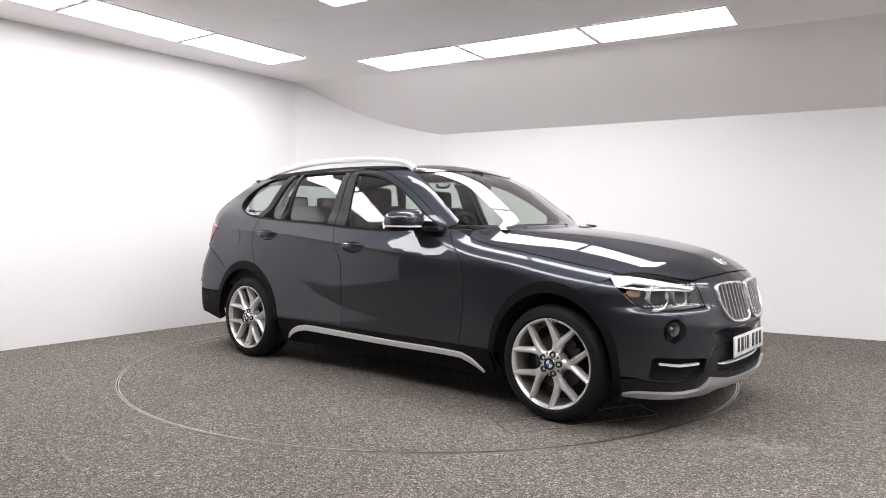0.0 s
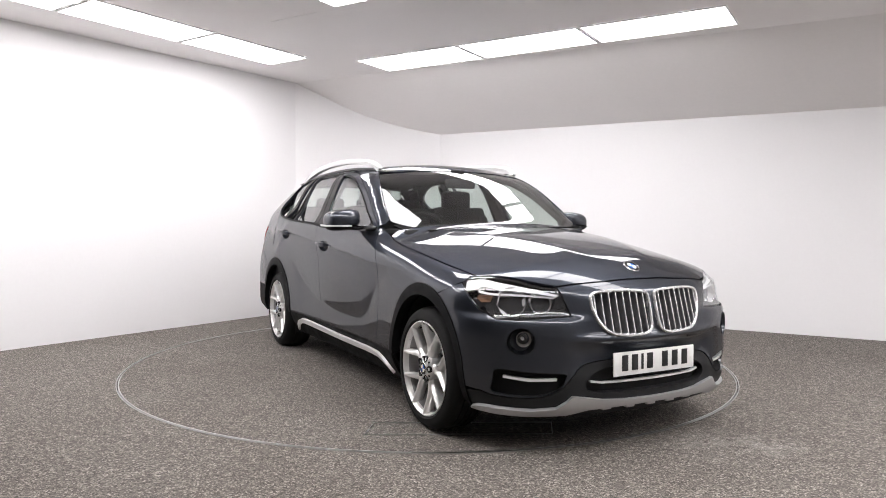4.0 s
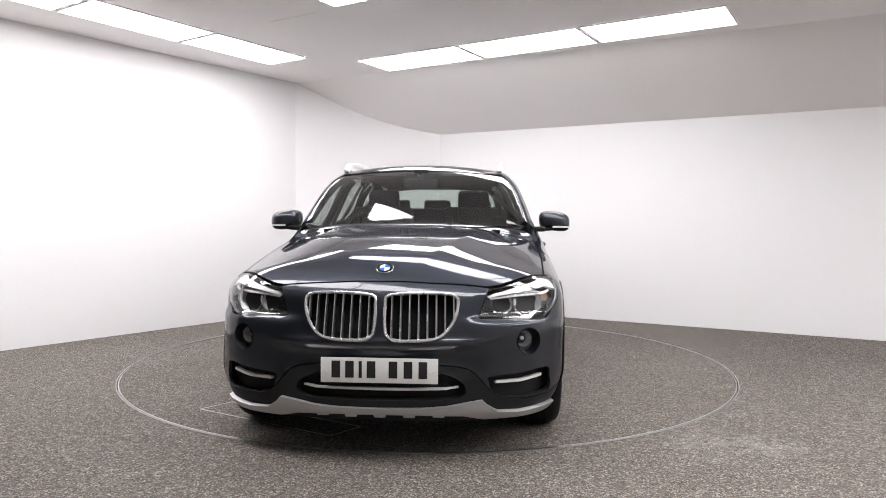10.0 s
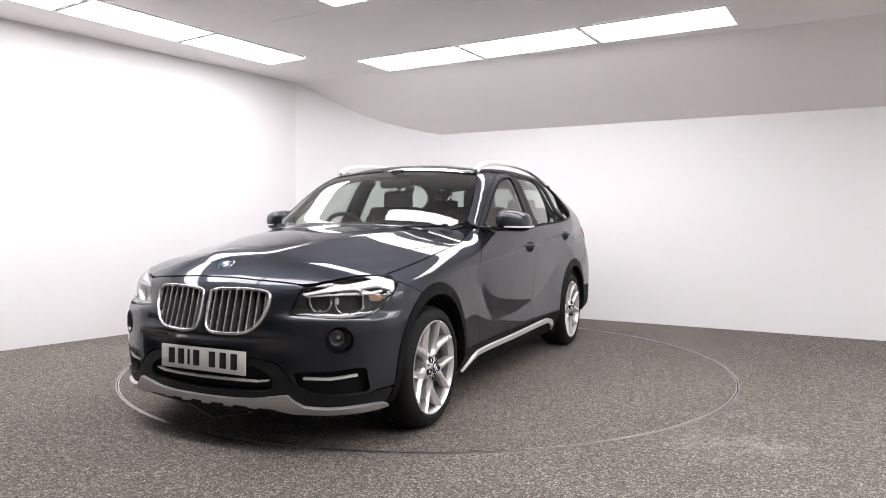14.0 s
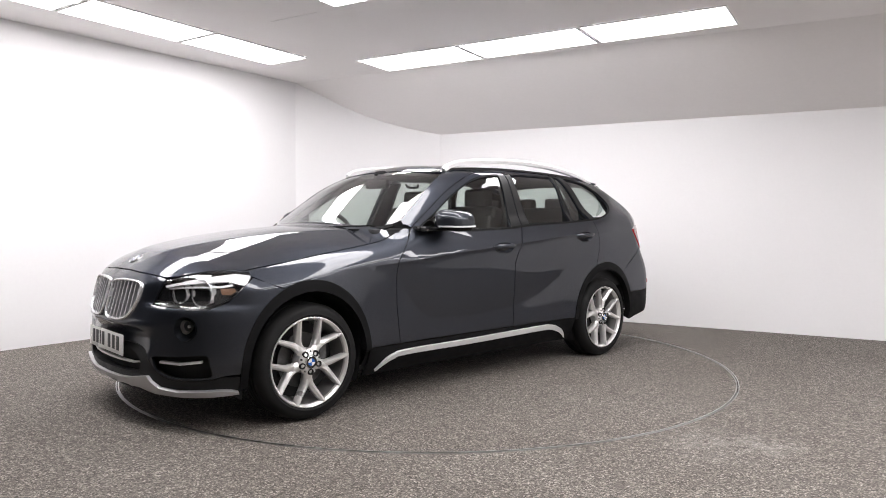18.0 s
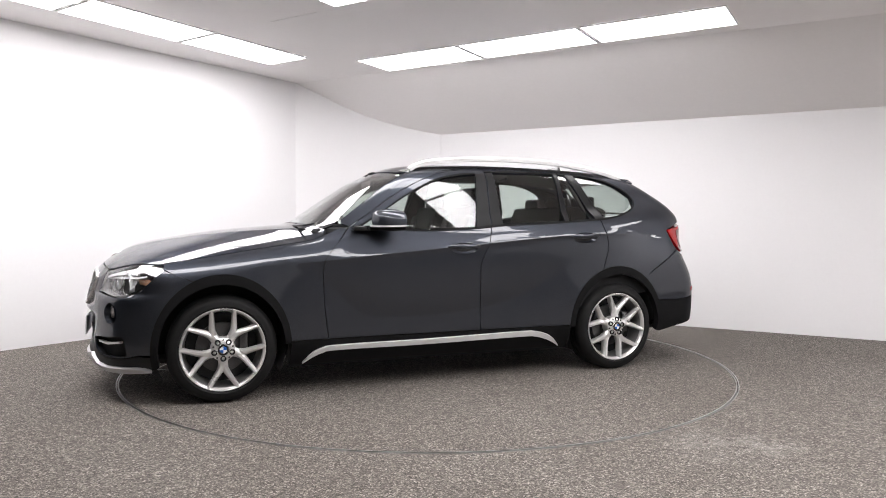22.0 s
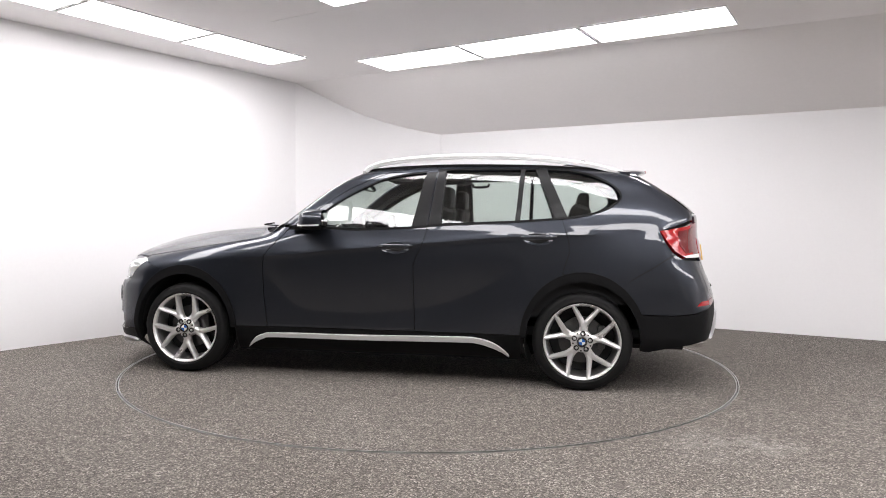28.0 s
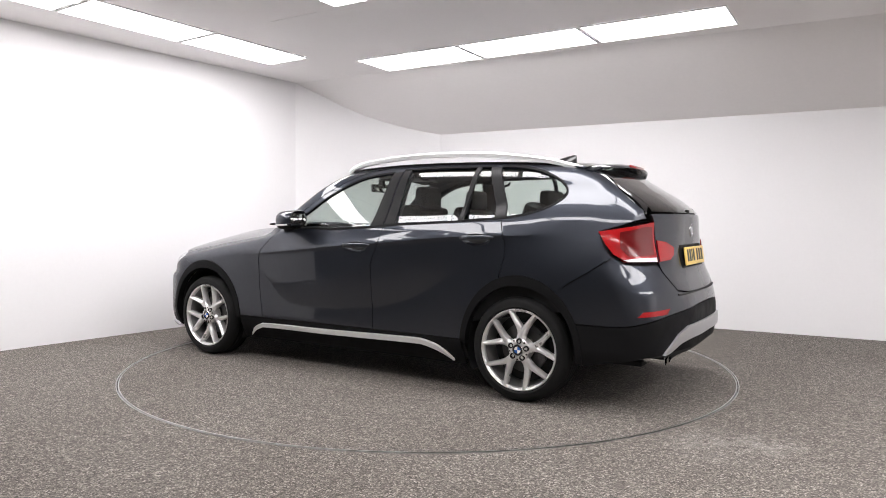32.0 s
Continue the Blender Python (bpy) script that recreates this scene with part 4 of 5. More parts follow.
HEADLIGHT = nose((2.073, .439, .646), (2.060, .452, .686), (2.036, .476, .744)) + lamp_edge + nose((1.705, .800, .808), (1.705, .820, .790), (1.778, .816, .724), (1.824, .791, .672), (1.897, .737, .637), (1.956, .664, .633), (2.021, .554, .640))
for s in (1, -1):
    lamp = new("headlight")
    lamp.parent = car
    lamp["label"] = "clear headlight with twin round reflectors"
    skin("housing", [HEADLIGHT], "nose", LAMPBRIGHT, lamp, s, step=.03, gap=-.002, lift=-.125, rim=0)
    dark = nose((2.068, .446, .652), (2.056, .460, .686), (2.036, .478, .738), (2.012, .492, .722), (2.018, .494, .70), (2.018, .515, .664), (1.94, .66, .650), (1.87, .745, .652), (1.83, .78, .684), (1.82, .79, .672), (1.897, .737, .640), (1.956, .664, .636), (2.021, .554, .643))
    skin("dark_corner", [dark], "nose", GLOSSBLACK, lamp, s, step=.02, gap=0, lift=-.016, rim=.04)
    lens = skin("lens", [HEADLIGHT], "nose", LENS, lamp, s, step=.03, gap=.003, lift=0, rim=0, label="clear lens")
    lens.visible_shadow = False
    pts = skin_line(resample(HEADLIGHT, .03), "nose", s, -.012)
    part("bezel", sweep(pts, [(-.003, -.05), (.003, -.05), (.003, .0), (-.003, .0)], closed=True, up=(1, .2 * s, .1)), GLOSSBLACK, lamp)
    d = Vector((1, .30 * s, .03)).normalized()
    shake = random.Random(5)
    for x, y, z, r in ((1.928, .528, .700, .050), (1.866, .648, .704, .068)):
        prof = [(r, .035), (r * .98, .02), (r * .85, -.008), (r * .6, -.026), (r * .3, -.036), (.001, -.038)]
        bowl = lathe(prof, 15)
        for v in bowl.verts:
            if v.co.y < .03:
                v.co += Vector((shake.uniform(-1, 1), shake.uniform(-1, 1), shake.uniform(-1, 1))) * .012
        part("reflector", oriented(smooth(bowl, 2), (x, y * s, z), d), BOWL, lamp, "bright faceted bowl reflector")
        part("reflector_ring", oriented(lathe([(r - .001, .034), (r + .002, .036), (r + .002, .042), (r - .001, .040)], 32, close=True), (x, y * s, z), d), SATIN_CHROME, lamp)
        part("bulb_shield", oriented(lathe([(.001, .008), (.008, .004), (.010, -.008), (.010, -.036)], 16), (x, y * s, z - .006), d), BOWL, lamp)
    bridge = egg(.016, .020, .030)
    bridge.transform(pose(1.905, .590 * s, .694))
    part("reflector_bridge", bridge, BOWL, lamp)
    brow = nose((2.036, .484, .742), (1.953, .577, .774), (1.877, .657, .795), (1.766, .739, .816), (1.71, .80, .804), (1.735, .812, .757), (1.765, .795, .764), (1.80, .750, .782), (1.89, .66, .768), (1.953, .577, .753), (2.025, .490, .731))
    skin("brow", [brow], "nose", BLADE, lamp, s, step=.03, gap=0, lift=-.014, rim=.012, label="brow strip, painted white for the panel light it mirrors")
    thin = nose((2.022, .494, .731), (1.953, .585, .744), (1.89, .665, .752), (1.83, .735, .757), (1.795, .775, .768), (1.79, .780, .758), (1.83, .738, .744), (1.89, .668, .740), (1.953, .588, .733), (2.022, .500, .723))
    skin("brow_line", [thin], "nose", BLADE, lamp, s, step=.02, gap=0, lift=-.022, rim=.006)
    amber = nose((1.85, .740, .750), (1.79, .785, .757), (1.785, .80, .73), (1.81, .785, .700), (1.85, .755, .705))
    skin("indicator", [amber], "nose", AMBER, lamp, s, step=.03, gap=0, lift=-.045, rim=.01, label="amber indicator")
    # fog lamp
    p, n = at_skin(*fog_c, "nose", s)
    fogl = new("fog_lamp")
    fogl.parent = car
    d = Vector((1, .35 * s, 0)).normalized()
    part("recess", oriented(lathe([(.060, .002), (.056, -.016), (.048, -.045), (.001, -.055)], 28), p, n), PAINT, fogl)
    q = p - n * .040 + Vector((0, -.010 * s, .008))
    part("reflector", oriented(lathe([(.036, .018), (.037, .022), (.034, .018), (.030, 0), (.018, -.016), (.001, -.020)], 14), q, d), BARREL, fogl)
    part("bulb", oriented(lathe([(.001, .008), (.008, .004), (.009, -.015)], 16), q, d), BOWL, fogl)
    part("lens", oriented(lathe([(.001, .028), (.022, .026), (.036, .021)], 28), q, d), LENS, fogl).visible_shadow = False


BLUE = material("badge_blue", (.02, .12, .45), .2)
BADGEWHITE = material("badge_white", (.8, .8, .8), .2)
PLATEWHITE = grained("white_plate", (.80, .80, .78), .3, .03, 60, 0)
PLATEYELLOW = grained("yellow_plate", (.88, .62, .16), .3, .03, 60, 0)
INK = material("black_ink", (.015, .015, .016), .4)


for enamel in (BLUE, BADGEWHITE):
    enamel.node_tree.nodes["Principled BSDF"].inputs["Coat Weight"].default_value = 1.0


def badge(p, n, r, parent, name="badge"):
    """A plain round badge: chrome edge, dark ring, quarters in blue and white."""
    b = new(name)
    b.parent = parent
    b["label"] = "round badge in blue, white and black"
    part("bezel", oriented(lathe([(r, -.004), (r, .003), (r * .95, .005), (r * .92, .003), (.001, .003)], 32), p, n), CHROME, b)
    part("ring", oriented(lathe([(r * .90, .0032), (r * .89, .0046), (r * .62, .0050), (r * .62, .003)], 32), p, n), GLOSSBLACK, b)
    for k in range(4):
        bm = bmesh.new()
        c = bm.verts.new((0, .0056, 0))
        vs_ = [bm.verts.new((r * .6 * math.cos(radians(90 * k + 15 * j)), .005, r * .6 * math.sin(radians(90 * k + 15 * j)))) for j in range(7)]
        for a_, b_ in zip(vs_, vs_[1:]):
            bm.faces.new((c, b_, a_))
        part("quarter", oriented(bm, p, n), BLUE if k % 2 else BADGEWHITE, b)


p, n = at_skin(1.985, 0.0, "top")
badge(p, n, .041, car)


def number_plate(m, mat, label):
    pl = new("number_plate")
    pl.parent = car
    pl["label"] = label
    part("plate", box(0, 0, 0, .008, .520, .111, .003, m), mat, pl)
    for k, y in enumerate((-.192, -.131, -.083, -.035, .062, .128, .194)):
        part("plain_bar", box(.0045, y, .004, .003, .038 if k != 2 else .014, .074, .001, m), INK, pl)
    for y in (-.238, .238):
        part("screw_cap", box(.0045, y, -.004, .004, .011, .011, .002, m), mat, pl)


number_plate(pose(2.151, 0, .419, 0, -1), PLATEWHITE, "white front number plate with plain dark bars")


# ---- wheels ----
def alloy_wheel(width, phase):
    """A wheel whose outer face looks along +y; its middle is the origin."""
    w = new("wheel")
    w["label"] = "silver alloy wheel with five split spokes and a black tyre"
    R = WHEEL_R
    tyre = [(.240, -.020), (.2455, -.007), (.2465, -.004), (.254, .000), (.258, .003), (.262, .001), (.276, .001), (.290, -.004), (.302, -.014), (.3095, -.028), (R - .002, -.038)]
    for k in range(4):
        a = -.046 - k * (width - .09) / 4
        b = a - (width - .09) / 4 + .008
        tyre += [(R, a), (R, b), (R - .007, b - .001), (R - .007, b - .007)]
    tyre += [(R, -width + .044), (R - .003, -width + .034), (.300, -width + .012), (.275, -width), (.240, -width + .012)]
    part("tyre", lathe(tyre, 96), RUBBER, w, "black tyre")
    part("rim", lathe([(.243, -.016), (.2455, -.007), (.2440, -.002), (.2400, -.001), (.2365, -.004), (.2345, -.010), (.2300, -.014), (.2270, -.030)], 96), ALLOY, w)
    part("barrel", lathe([(.2270, -.030), (.2200, -.062), (.210, -.12), (.214, -width + .02), (.240, -width + .006)], 96), BARREL, w)
    part("brake_disc", lathe([(.001, -.088), (.075, -.086), (.076, -.100), (.150, -.100), (.150, -.122), (.001, -.122)], 48), STEEL, w)
    part("back_plate", lathe([(.001, -.126), (.206, -.126), (.208, -.15)], 40), DARK, w)
    part("brake_caliper", box(-.122, -.098, .02, .05, .05, .15, .012), STEEL, w)
    part("hub", lathe([(.0335, -.010), (.037, -.007), (.044, -.008), (.060, -.013), (.068, -.020), (.072, -.040), (.070, -.09)], 48), ALLOY, w)
    for k in range(5):
        a = radians(phase + 72 * k)

        def run(points, wa, wb, lean=0, deep=.046):
            """A spoke run: facets meet in a ridge that leans to one side."""
            pts = [(r * math.cos(a + t), y, r * math.sin(a + t)) for r, t, y in points]

            def sec(t):
                h = wa + (wb - wa) * t
                return [(-h * .8, -deep), (-h, -.014), (-h * .82, -.006), (-h * .30 + lean * h * .5, .004), (h * .30 + lean * h * .5, .004), (h * .82, -.006), (h, -.014), (h * .8, -deep)]
            return sweep(pts, sec, up=(0, 1, 0))
        bm = run([(.046, 0, -.020), (.070, 0, -.022), (.092, 0, -.024), (.112, 0, -.027), (.126, 0, -.031)], .0300, .0240)
        for sgn in (-1, 1):
            bm = joined(bm, run([(.094, sgn * .075, -.026), (.118, sgn * .105, -.024), (.140, sgn * .170, -.021), (.165, sgn * .238, -.017), (.200, sgn * .305, -.011), (.2375, sgn * .352, -.004)], .0215, .0135, sgn * .4))
        part("spoke", bm, ALLOY, w)
        # sunk bolt hole; the shade in it is put into the dark colour
        part("bolt_hole", oriented(lathe([(.001, -.020), (.0075, -.020), (.0085, -.018), (.0085, -.012), (.0135, -.0075), (.0165, -.0065), (.0172, -.0080), (.0172, -.030)], 18), (.053 * math.cos(a), .002, .053 * math.sin(a)), (0, 1, 0)), DARK, w)
        b2 = a + radians(36)
        part("hub_pin", oriented(lathe([(.001, -.009), (.0048, -.009), (.0055, -.011), (.0055, -.03)], 10), (.058 * math.cos(b2), .0, .058 * math.sin(b2)), (0, 1, 0)), DARK, w)
    part("valve", oriented(lathe([(.001, .012), (.004, .011), (.0045, -.01)], 10), (.214 * math.cos(radians(phase + 36)), -.034, .214 * math.sin(radians(phase + 36))), (0, 1, 0)), DARK, w)
    badge(Vector((0, -.004, 0)), (0, 1, 0), .034, w, "centre_cap")
    return w


for x, y, width, phases in ((WHEEL_X, .852, .225, (54, 33)), (-WHEEL_X, .864, .240, (24, 40))):
    for s, phase in zip((1, -1), phases):
        w = alloy_wheel(width, phase)
        w.parent = car
        w.matrix_basis = pose(x, y * s, WHEEL_R, 0, 0, 0 if s > 0 else 180)

# ---- tail lights and rear trim ----
white_strip = tail((-2.105, 0.598, 0.880), (-2.105, 0.595, 0.851), (-1.996, 0.781, 0.855), (-1.978, 0.798, 0.868), (-2.026, 0.745, 0.877))
for s in (1, -1):
    lamp = new("tail_light")
    lamp.parent = car
    lamp["label"] = "red tail light with a clear reversing strip"
    skin("lens", [lamp_out], "tail", RED, lamp, s, step=.02, gap=.003, lift=.006, rim=.03, label="glossy red lens")
    dark = tail((-1.967, 0.789, 1.021), (-2.064, 0.670, 1.053), (-2.087, 0.614, 1.053), (-2.099, 0.617, 0.980), (-2.100, 0.616, 0.893), (-2.003, 0.776, 0.887), (-1.972, 0.803, 0.934))
    skin("inner_lens", [dark], "tail", DEEPRED, lamp, s, step=.02, gap=0, lift=.009, rim=.004, label="darker red inner field")
    skin("reversing_strip", [white_strip], "tail", CLEAR, lamp, s, step=.02, gap=.002, lift=.0095, rim=.005, label="clear strip")
    skin("gate_lens", [lamp_in], "tail", RED, lamp, s, step=.02, gap=.003, lift=.006, rim=.02)
    refl = tail((-2.067, 0.819, 0.558), (-2.090, 0.798, 0.588), (-2.192, 0.620, 0.598), (-2.185, 0.650, 0.566))
    skin("bumper_reflector", [refl], "tail", RED, car, s, step=.02, gap=.001, lift=.005, rim=.01, label="slim red bumper reflector")
rl = tail((-2.28, 0, .590), (-2.27, .2, .587), (-2.22, .55, .565), (-2.145, .747, .535), (-2.05, .835, .508), (-1.93, .86, .496)) + tail_xz(arch(-WHEEL_X, ARCH_R, 156, 187, 10)) + tail((-1.80, .86, .262), (-1.93, .83, .298), (-2.06, .76, .330), (-2.18, .58, .345), (-2.27, 0, .345))
skin("lower_bumper", [rl + mirrored(rl[1:-1])], "tail", PLASTIC, car, step=.03, gap=.001, lift=-.001, rim=.05)
sk = tail((-2.32, 0, .487), (-2.30, .28, .487), (-2.28, .44, .483), (-2.24, .55, .445), (-2.19, .655, .358), (-2.18, .668, .338), (-2.19, .625, .345), (-2.24, .52, .392), (-2.28, .40, .408), (-2.29, .22, .410), (-2.30, 0, .412))
skin("rear_skid_plate", [sk + mirrored(sk[1:-1])], "tail", SKID, car, step=.02, gap=0, lift=.014, rim=.03, label="satin silver rear skid plate")
for y in (.54, .45):
    part("exhaust_pipe", oriented(lathe([(.030, -.12), (.033, -.12), (.034, .0), (.030, .002), (.029, -.10)], 24), (-2.165, y, .290), (-1, 0, -.06)), CHROME, car)
number_plate(pose(-2.200, 0, .875, 0, 0, 180) @ pose(0, 0, 0, 0, -8), PLATEYELLOW, "yellow rear number plate with plain dark bars")
p, n = at_skin(0.0, 1.03, "tail")
badge(p, n, .041, car)
part("gate_handle", box(-2.148, 0, .962, .03, .60, .03, .012), PAINT, car)
# flat black patch; the recess round the plate is only its dark colour
rec = tail((-2.27, 0, .945), (-2.255, .31, .945), (-2.25, .33, .90), (-2.265, .30, .805), (-2.28, 0, .805))
skin("plate_dark_patch", [rec + mirrored(rec[1:-1])], "tail", PLASTIC, car, step=.03, gap=0, lift=.002, rim=.004)
part("bumper_seal", sweep([Vector(q) for q in skin_line([(u, .664) for u in np.linspace(-.50, .50, 24)], "tail", 1, .0)], ring_section(.007, 6)), DARK, car)

# spoiler, aerial, roof rails, wipers
bm = bmesh.new()
rows = []
for k in range(33):
    y = -.560 + 1.12 * k / 32
    edge = abs(y / .56)
    back = -1.825 + .10 * edge**3
    front = -1.60
    thin = 1 - .5 * max(0, edge - .85) / .15
    zf = float(roof_z(front)) - .15 * y * y - .002
    zb = 1.452 - .13 * y * y - .02 * max(0, edge - .85) / .15
    sec = [(front, zf), (front - .09, zf - .008), (back + .07, zb + .004), (back + .02, zb), (back, zb - .010 * thin), (back + .006, zb - .020 * thin), (back + .04, zb - .025 * thin), (front - .10, zf - .065)]
    rows.append([bm.verts.new((x, y, z)) for x, z in sec])
for a, b in zip(rows, rows[1:]):
    for i in range(8):
        bm.faces.new((a[i], a[(i + 1) % 8], b[(i + 1) % 8], b[i]))
bm.faces.new(rows[0])
bm.faces.new(rows[-1][::-1])
bmesh.ops.recalc_face_normals(bm, faces=bm.faces)
part("roof_spoiler", smooth(bm, 50), PAINT, car)
part("high_brake_light", box(-1.824, 0, 1.440, .012, .30, .016, .004), RED, car, "slim red high-level brake light")
bm = bmesh.new()
for x, w_, h_ in ((-1.20, .004, .002), (-1.27, .018, .026), (-1.33, .026, .046), (-1.38, .024, .060), (-1.405, .012, .058)):
    zr = float(roof_z(x)) - .004
    for y, z in ((-w_ * 1.3, 0), (-w_ * .7, h_ * .7), (0, h_), (w_ * .7, h_ * .7), (w_ * 1.3, 0)):
        bm.verts.new((x, y, zr + z))
bmesh.ops.convex_hull(bm, input=bm.verts[:])
part("roof_aerial", smooth(bm, 40), GLOSSBLACK, car, "shark-fin aerial")
for s in (1, -1):
    pts = bend([(.135, .555, 1.436), (.09, .560, 1.465), (-.02, .566, 1.496), (-.30, .572, 1.524), (-.65, .572, 1.533), (-1.0, .566, 1.521), (-1.25, .556, 1.494), (-1.45, .545, 1.462), (-1.57, .538, 1.432), (-1.66, .532, 1.405)], 6)
    rail = part("roof_rail", sweep([(x, y * s, z) for x, y, z in pts], lambda t: [(-.018, -.022), (-.020, 0), (-.012, .012), (.012, .012), (.020, 0), (.018, -.022)]), SILVER, car, "satin silver roof rail")
    base = [(x, y * s, max(min(float(roof_z(x)) - .15 * y * y, z), 1.40)) for x, y, z in pts]
    part("rail_base", sweep([(x, y, z + .004) for x, y, z in base], [(-.008, -.010), (-.008, .004), (.008, .004), (.008, -.010)]), GLOSSBLACK, car)

for s, y0 in ((1, .35), (-1, .02)):
    pts = bend([(.885, s * .35 if s < 0 else .30, 1.040), (.86, y0 * 1 + (.30 if s > 0 else 0), 1.048), (.80 if s > 0 else .845, (.62 if s > 0 else .25), 1.060)], 6)
    part("wiper_arm", sweep(pts, [(-.006, -.004), (-.005, .005), (.005, .005), (.006, -.004)]), PLASTIC, car)
part("cowl_panel", box(.862, 0, 1.014, .05, 1.10, .03, .008), PLASTIC, car)
pts = bend([(-2.128, .02, 1.145), (-2.122, -.15, 1.158), (-2.108, -.33, 1.163)], 6)
part("rear_wiper", joined(sweep(pts, [(-.008, -.006), (-.008, .010), (.008, .010), (.008, -.006)]), box(-2.135, .0, 1.143, .05, .06, .035, .01)), PLASTIC, car)

# ---- mirrors and door handles ----
MIRROR = material("mirror_glass", (.9, .9, .9), .01, 1.0)
for s in (1, -1):
    mir = new("door_mirror")
    mir.parent = car
    mir["label"] = "body-coloured door mirror with a silver indicator strip"
    bm = egg(.108, .104, .066, 3.0)
    bmesh.ops.bisect_plane(bm, geom=bm.verts[:] + bm.edges[:] + bm.faces[:], plane_co=(-.060, 0, 0), plane_no=(1, 0, 0), clear_inner=True)
    for v in bm.verts:
        v.co.z += .012 * (v.co.y / .1) * -1 + .02 * (v.co.x < 0) * 0
        v.co.x -= .35 * abs(max(v.co.y, 0)) * .6
    place = pose(.385, .925 * s, 1.085) @ Matrix.Diagonal((1, s, 1, 1))
    up_, low_ = bm.copy(), bm
    bmesh.ops.bisect_plane(up_, geom=up_.verts[:] + up_.edges[:] + up_.faces[:], plane_co=(0, 0, -.034), plane_no=(0, 0, 1), clear_inner=True)
    bmesh.ops.bisect_plane(low_, geom=low_.verts[:] + low_.edges[:] + low_.faces[:], plane_co=(0, 0, -.034), plane_no=(0, 0, 1), clear_outer=True)
    for b in (up_, low_):
        b.transform(place)
        if s < 0:
            bmesh.ops.reverse_faces(b, faces=b.faces[:])
    part("mirror_cap", smooth(up_, 60), PAINT, mir)
    part("mirror_base", joined(smooth(low_, 60), box(.455, .850 * s, 1.030, .10, .09, .022, .008)), PLASTIC, mir)
    gl = box(-.062, -.006, .002, .006, .150, .088, .0029)
    gl.transform(place)
    part("mirror_glass", gl, MIRROR, mir, "reflecting mirror glass")
    strip = bend([(.315, 1.040, 1.050), (.370, 1.035, 1.047), (.440, 1.008, 1.046), (.483, .965, 1.046), (.502, .905, 1.047)], 5)
    part("indicator_strip", sweep([(x, y * s, z) for x, y, z in strip], [(-.005, -.005), (-.005, .005), (.005, .005), (.005, -.005)]), SILVER, mir, "slim silver indicator strip")
    part("mirror_foot", joined(box(.515, .810 * s, 1.032, .16, .085, .034, .012)), GLOSSBLACK, mir)
    for x0, x1, z in HANDLES:
        name = "door_handle"
        q = skin_line([(x0 + (x1 - x0) * k / 12, z + .006 * (k / 12)) for k in range(13)], "side", s, .0)
        off = [-.004, .012, .024, .031, .034, .035, .035, .034, .032, .029, .022, .012, -.004]
        pts = [p + Vector((0, s * o, 0)) for p, o in zip(q, off)]
        part(name, sweep(pts, lambda t: [(a * min(1, .3 + 5 * min(t, 1 - t)), b * min(1, .3 + 5 * min(t, 1 - t))) for a, b in ((-.007, -.012), (-.008, .012), (-.002, .016), (.005, .014), (.009, .006), (.009, -.006), (.005, -.013), (-.002, -.015))]), PAINT, car)
        skin("handle_recess", [handle_cup(x0, x1, z)], "side", PAINT, car, s, step=.009, gap=-.002, lift=-.002, rim=0,
             bulge=lambda qq, x0=x0, x1=x1, z=z: -.030 * np.clip(1 - ((qq[:, 0] - (x0 + x1) / 2) / .095)**2 - ((qq[:, 1] - z + .010) / .036)**2, 0, 1)**.7)
# fuel flap on the right
flap = [(-1.555 + .082 * math.copysign(abs(math.cos(a))**.6, math.cos(a)), .945 + .082 * math.copysign(abs(math.sin(a))**.6, math.sin(a))) for a in [2 * math.pi * k / 32 for k in range(32)]]
skin("fuel_flap", [flap], "side", PAINT, car, -1, step=.03, gap=0, lift=.0025, rim=.006)


# ---- cabin ----
def seat(x, y, front=True):
    st = new("seat")
    st.parent = car
    st["label"] = "black leather front seat with headrest" if front else "black rear seat"
    w = .50
    part("cushion", box(x + .10, y, .56, .52, w, .16, .05, segments=3), LEATHER, st)
    part("seat_back", box(0, 0, .30, .13, w - .02, .62, .05, pose(x - .16, y, .60, 0, -16), segments=3), LEATHER, st)
    for q in (-1, 1):
        part("bolster", box(.03, q * .20, .28, .12, .08, .50, .035, pose(x - .16, y, .60, 0, -16), segments=3), LEATHER, st)
    part("headrest", box(x - .34, y, 1.245, .09, .25, .165, .045, segments=3), LEATHER, st)
    for q in (-.06, .06):
        part("headrest_post", sweep([(x - .325, y + q, 1.13), (x - .33, y + q, 1.22)], ring_section(.006, 8), up=(1, 0, 0)), CHROME, st)
    return st


for y in (.36, -.36):
    seat(-.08, y)
bench = new("rear_bench")
bench.parent = car
part("cushion", box(-.95, 0, .60, .50, 1.30, .16, .05, segments=3), LEATHER, bench)
part("seat_back", box(0, 0, .28, .14, 1.30, .60, .05, pose(-1.20, 0, .64, 0, -18), segments=3), LEATHER, bench)
for y in (.38, 0, -.38):
    part("headrest", box(-1.385, y, 1.215, .08, .25, .13, .035, segments=3), LEATHER, bench)
part("dashboard", joined(box(.62, 0, .93, .42, 1.38, .20, .06, segments=3), box(.50, -.36, 1.02, .26, .36, .07, .03, segments=3), box(.44, 0, .80, .22, .34, .30, .05, segments=3)), TRIM, car)
wheel = new("steering_wheel")
wheel.parent = car
m = pose(.34, -.36, .96, 0, 0, 0) @ pose(0, 0, 0, 0, -66, 0)
ringp = [m @ Vector((.185 * math.cos(2 * math.pi * k / 40), .185 * math.sin(2 * math.pi * k / 40), 0)) for k in range(40)]
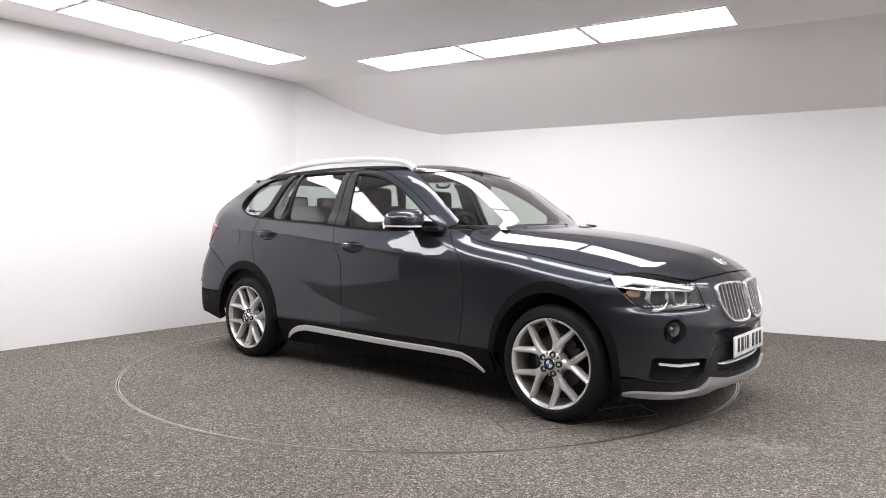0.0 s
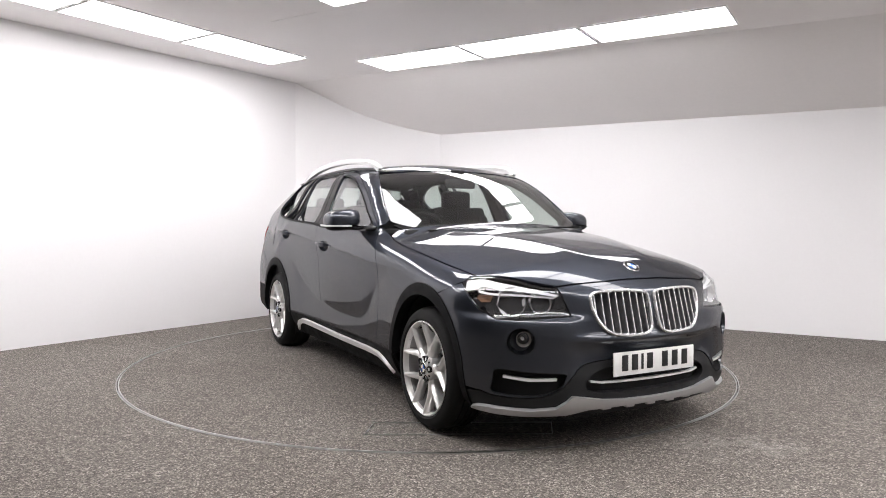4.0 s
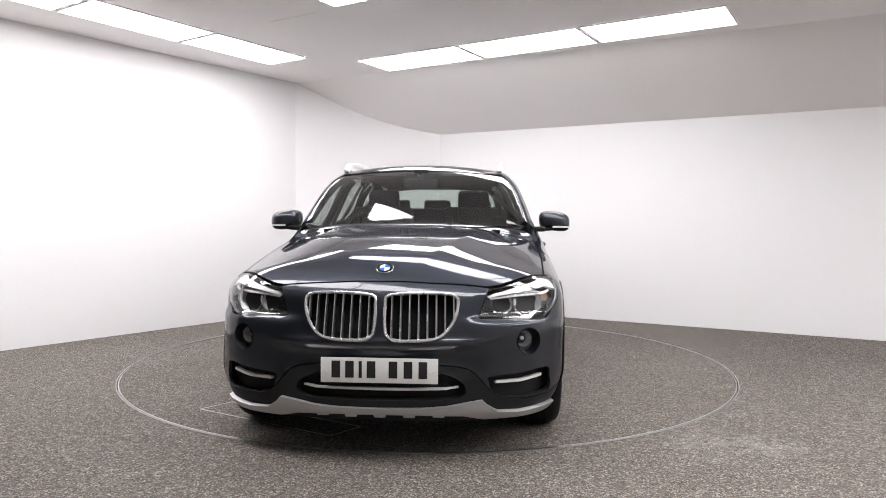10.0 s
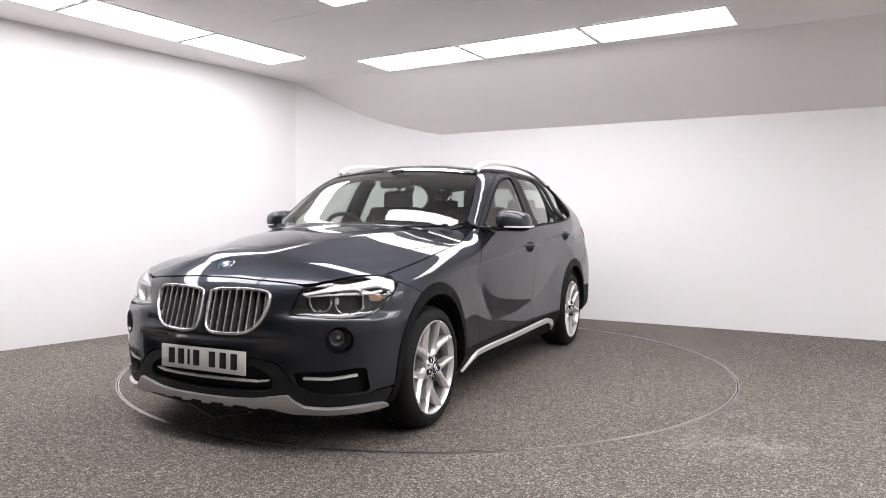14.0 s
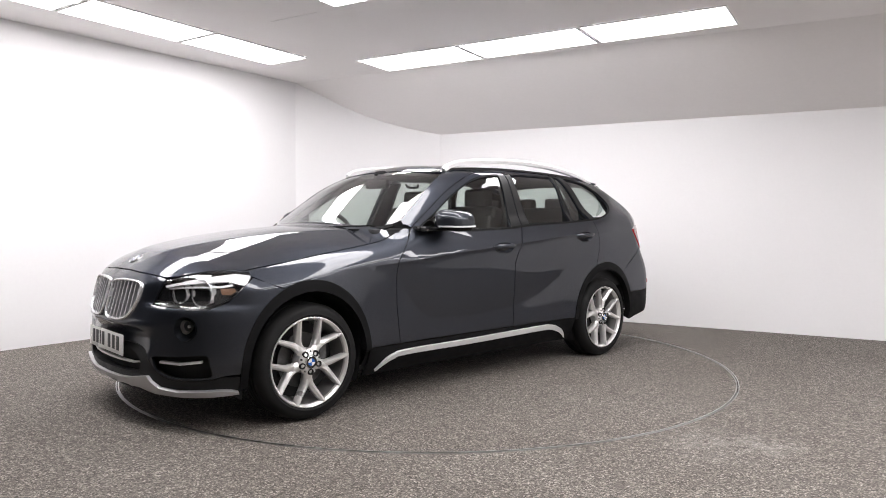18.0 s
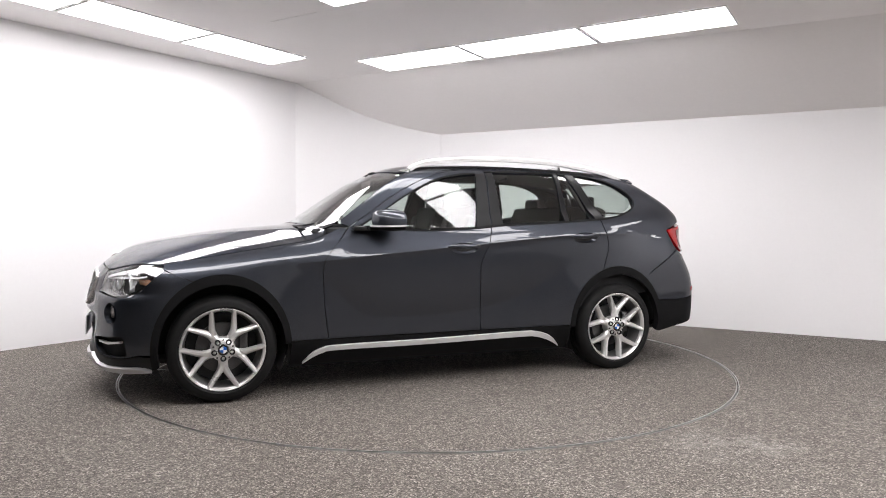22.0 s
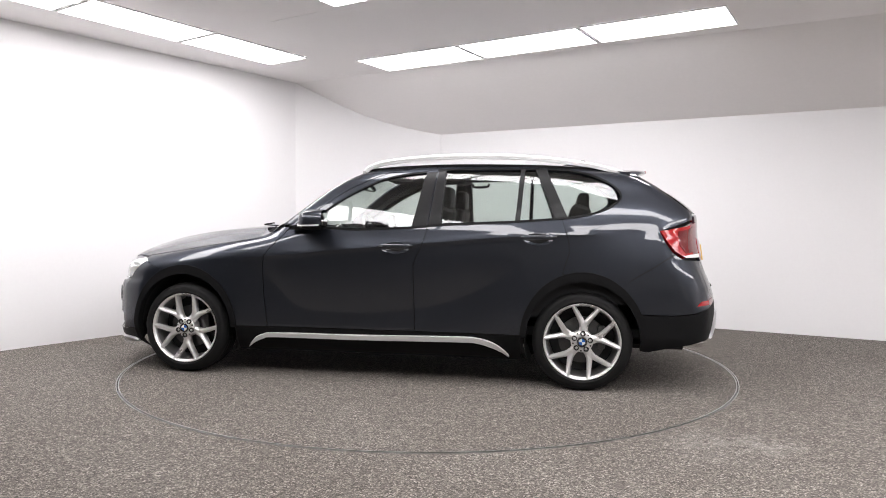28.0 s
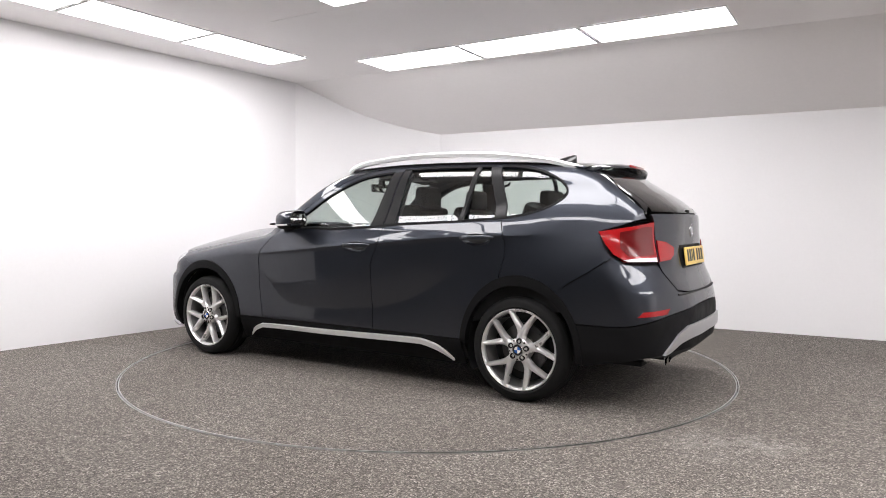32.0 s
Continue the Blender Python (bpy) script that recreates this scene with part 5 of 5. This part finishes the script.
part("steering_rim", sweep(ringp, ring_section(.016, 8), closed=True, up=(1, 0, .4)), LEATHER, wheel)
part("steering_boss", joined(box(0, 0, 0, .13, .12, .05, .02, m), box(0, .10, 0, .04, .15, .02, .006, m), box(0, -.10, 0, .04, .15, .02, .006, m), box(-.10, 0, 0, .15, .04, .02, .006, m)), TRIM, wheel)
inm = new("rear_view_mirror")
inm.parent = car
part("mirror_housing", box(.27, 0, 1.345, .035, .24, .065, .015), TRIM, inm)
part("mirror_face", box(.2515, 0, 1.345, .003, .225, .052, .001), MIRROR, inm)
part("mirror_stem", box(.265, 0, 1.385, .05, .035, .08, .012, None), TRIM, inm)
part("sensor_cover", box(.205, 0, 1.425, .10, .11, .04, .015), TRIM, inm)
part("cabin_floor", box(-.7, 0, .36, 2.9, 1.45, .06, .01), TRIM, car)
part("boot_floor", box(-1.72, 0, .62, .80, 1.15, .06, .01), TRIM, car)
hl = [(.20, 0), (.18, .45), (.10, .56), (-.1, .58), (-1.1, .565), (-1.72, .50), (-1.75, 0)]
skin("headlining", [hl + [(x, -y) for x, y in hl[1:-1]][::-1]], "top", HEADROOM, car, step=.07, gap=0, lift=-.035, rim=0)
for s in (1, -1):
    trim = [(.70, .45), (.70, 1.0), (.50, 1.02), (-.2, 1.0), (-1.0, 1.05), (-1.6, 1.10), (-1.9, 1.05), (-1.9, .6), (-1.0, .45)]
    skin("door_trim", [trim], "side", TRIM, car, s, step=.08, gap=0, lift=-.055, rim=0)
    skin("inner_pillar", [[(-.27, 1.02), (-.34, 1.42), (-.46, 1.43), (-.45, 1.02)]], "side", TRIM, car, s, step=.08, gap=0, lift=-.03, rim=.02)
    skin("inner_pillar", [[(-1.21, 1.06), (-1.07, 1.43), (-1.13, 1.43), (-1.28, 1.06)]], "side", TRIM, car, s, step=.08, gap=0, lift=-.03, rim=.02)
    skin("inner_pillar", [[(-1.60, 1.10), (-1.65, 1.30), (-1.50, 1.42), (-1.70, 1.38), (-1.98, 1.14)]], "side", TRIM, car, s, step=.08, gap=0, lift=-.04, rim=.02)
    fl = on_skin(frame_front[2:-2], "side", s)[0]
    part("inner_pillar", sweep([Vector(q) + Vector((.0, -s * .03, -.01)) for q in fl], [(-.02, -.02), (-.02, .02), (.02, .02), (.02, -.02)]), TRIM, car)
    part("sun_visor", box(.10, .33 * s, 1.425, .14, .40, .02, .008, None), LINING, car)
    part("grab_handle", sweep(bend([(-.62, .56 * s, 1.40), (-.60, .55 * s, 1.375), (-.50, .55 * s, 1.372), (-.48, .56 * s, 1.40)], 4), ring_section(.010, 8)), TRIM, car)


# ---- what moves: the turntable and the car on it turn together, clockwise from above ----
OFFSET = (.2327, -.0327)


def heading(t):
    return -89.25 - 5.3648 * (t - 9.0)


def motions():
    times = [k * .5 for k in range(65)]
    walk(turntable, [(t, pose(0, 0, 0, 0, 0, heading(t))) for t in times])
    walk(car, [(t, pose(0, 0, 0, 0, 0, heading(t)) @ pose(*OFFSET, 0)) for t in times])


motions()
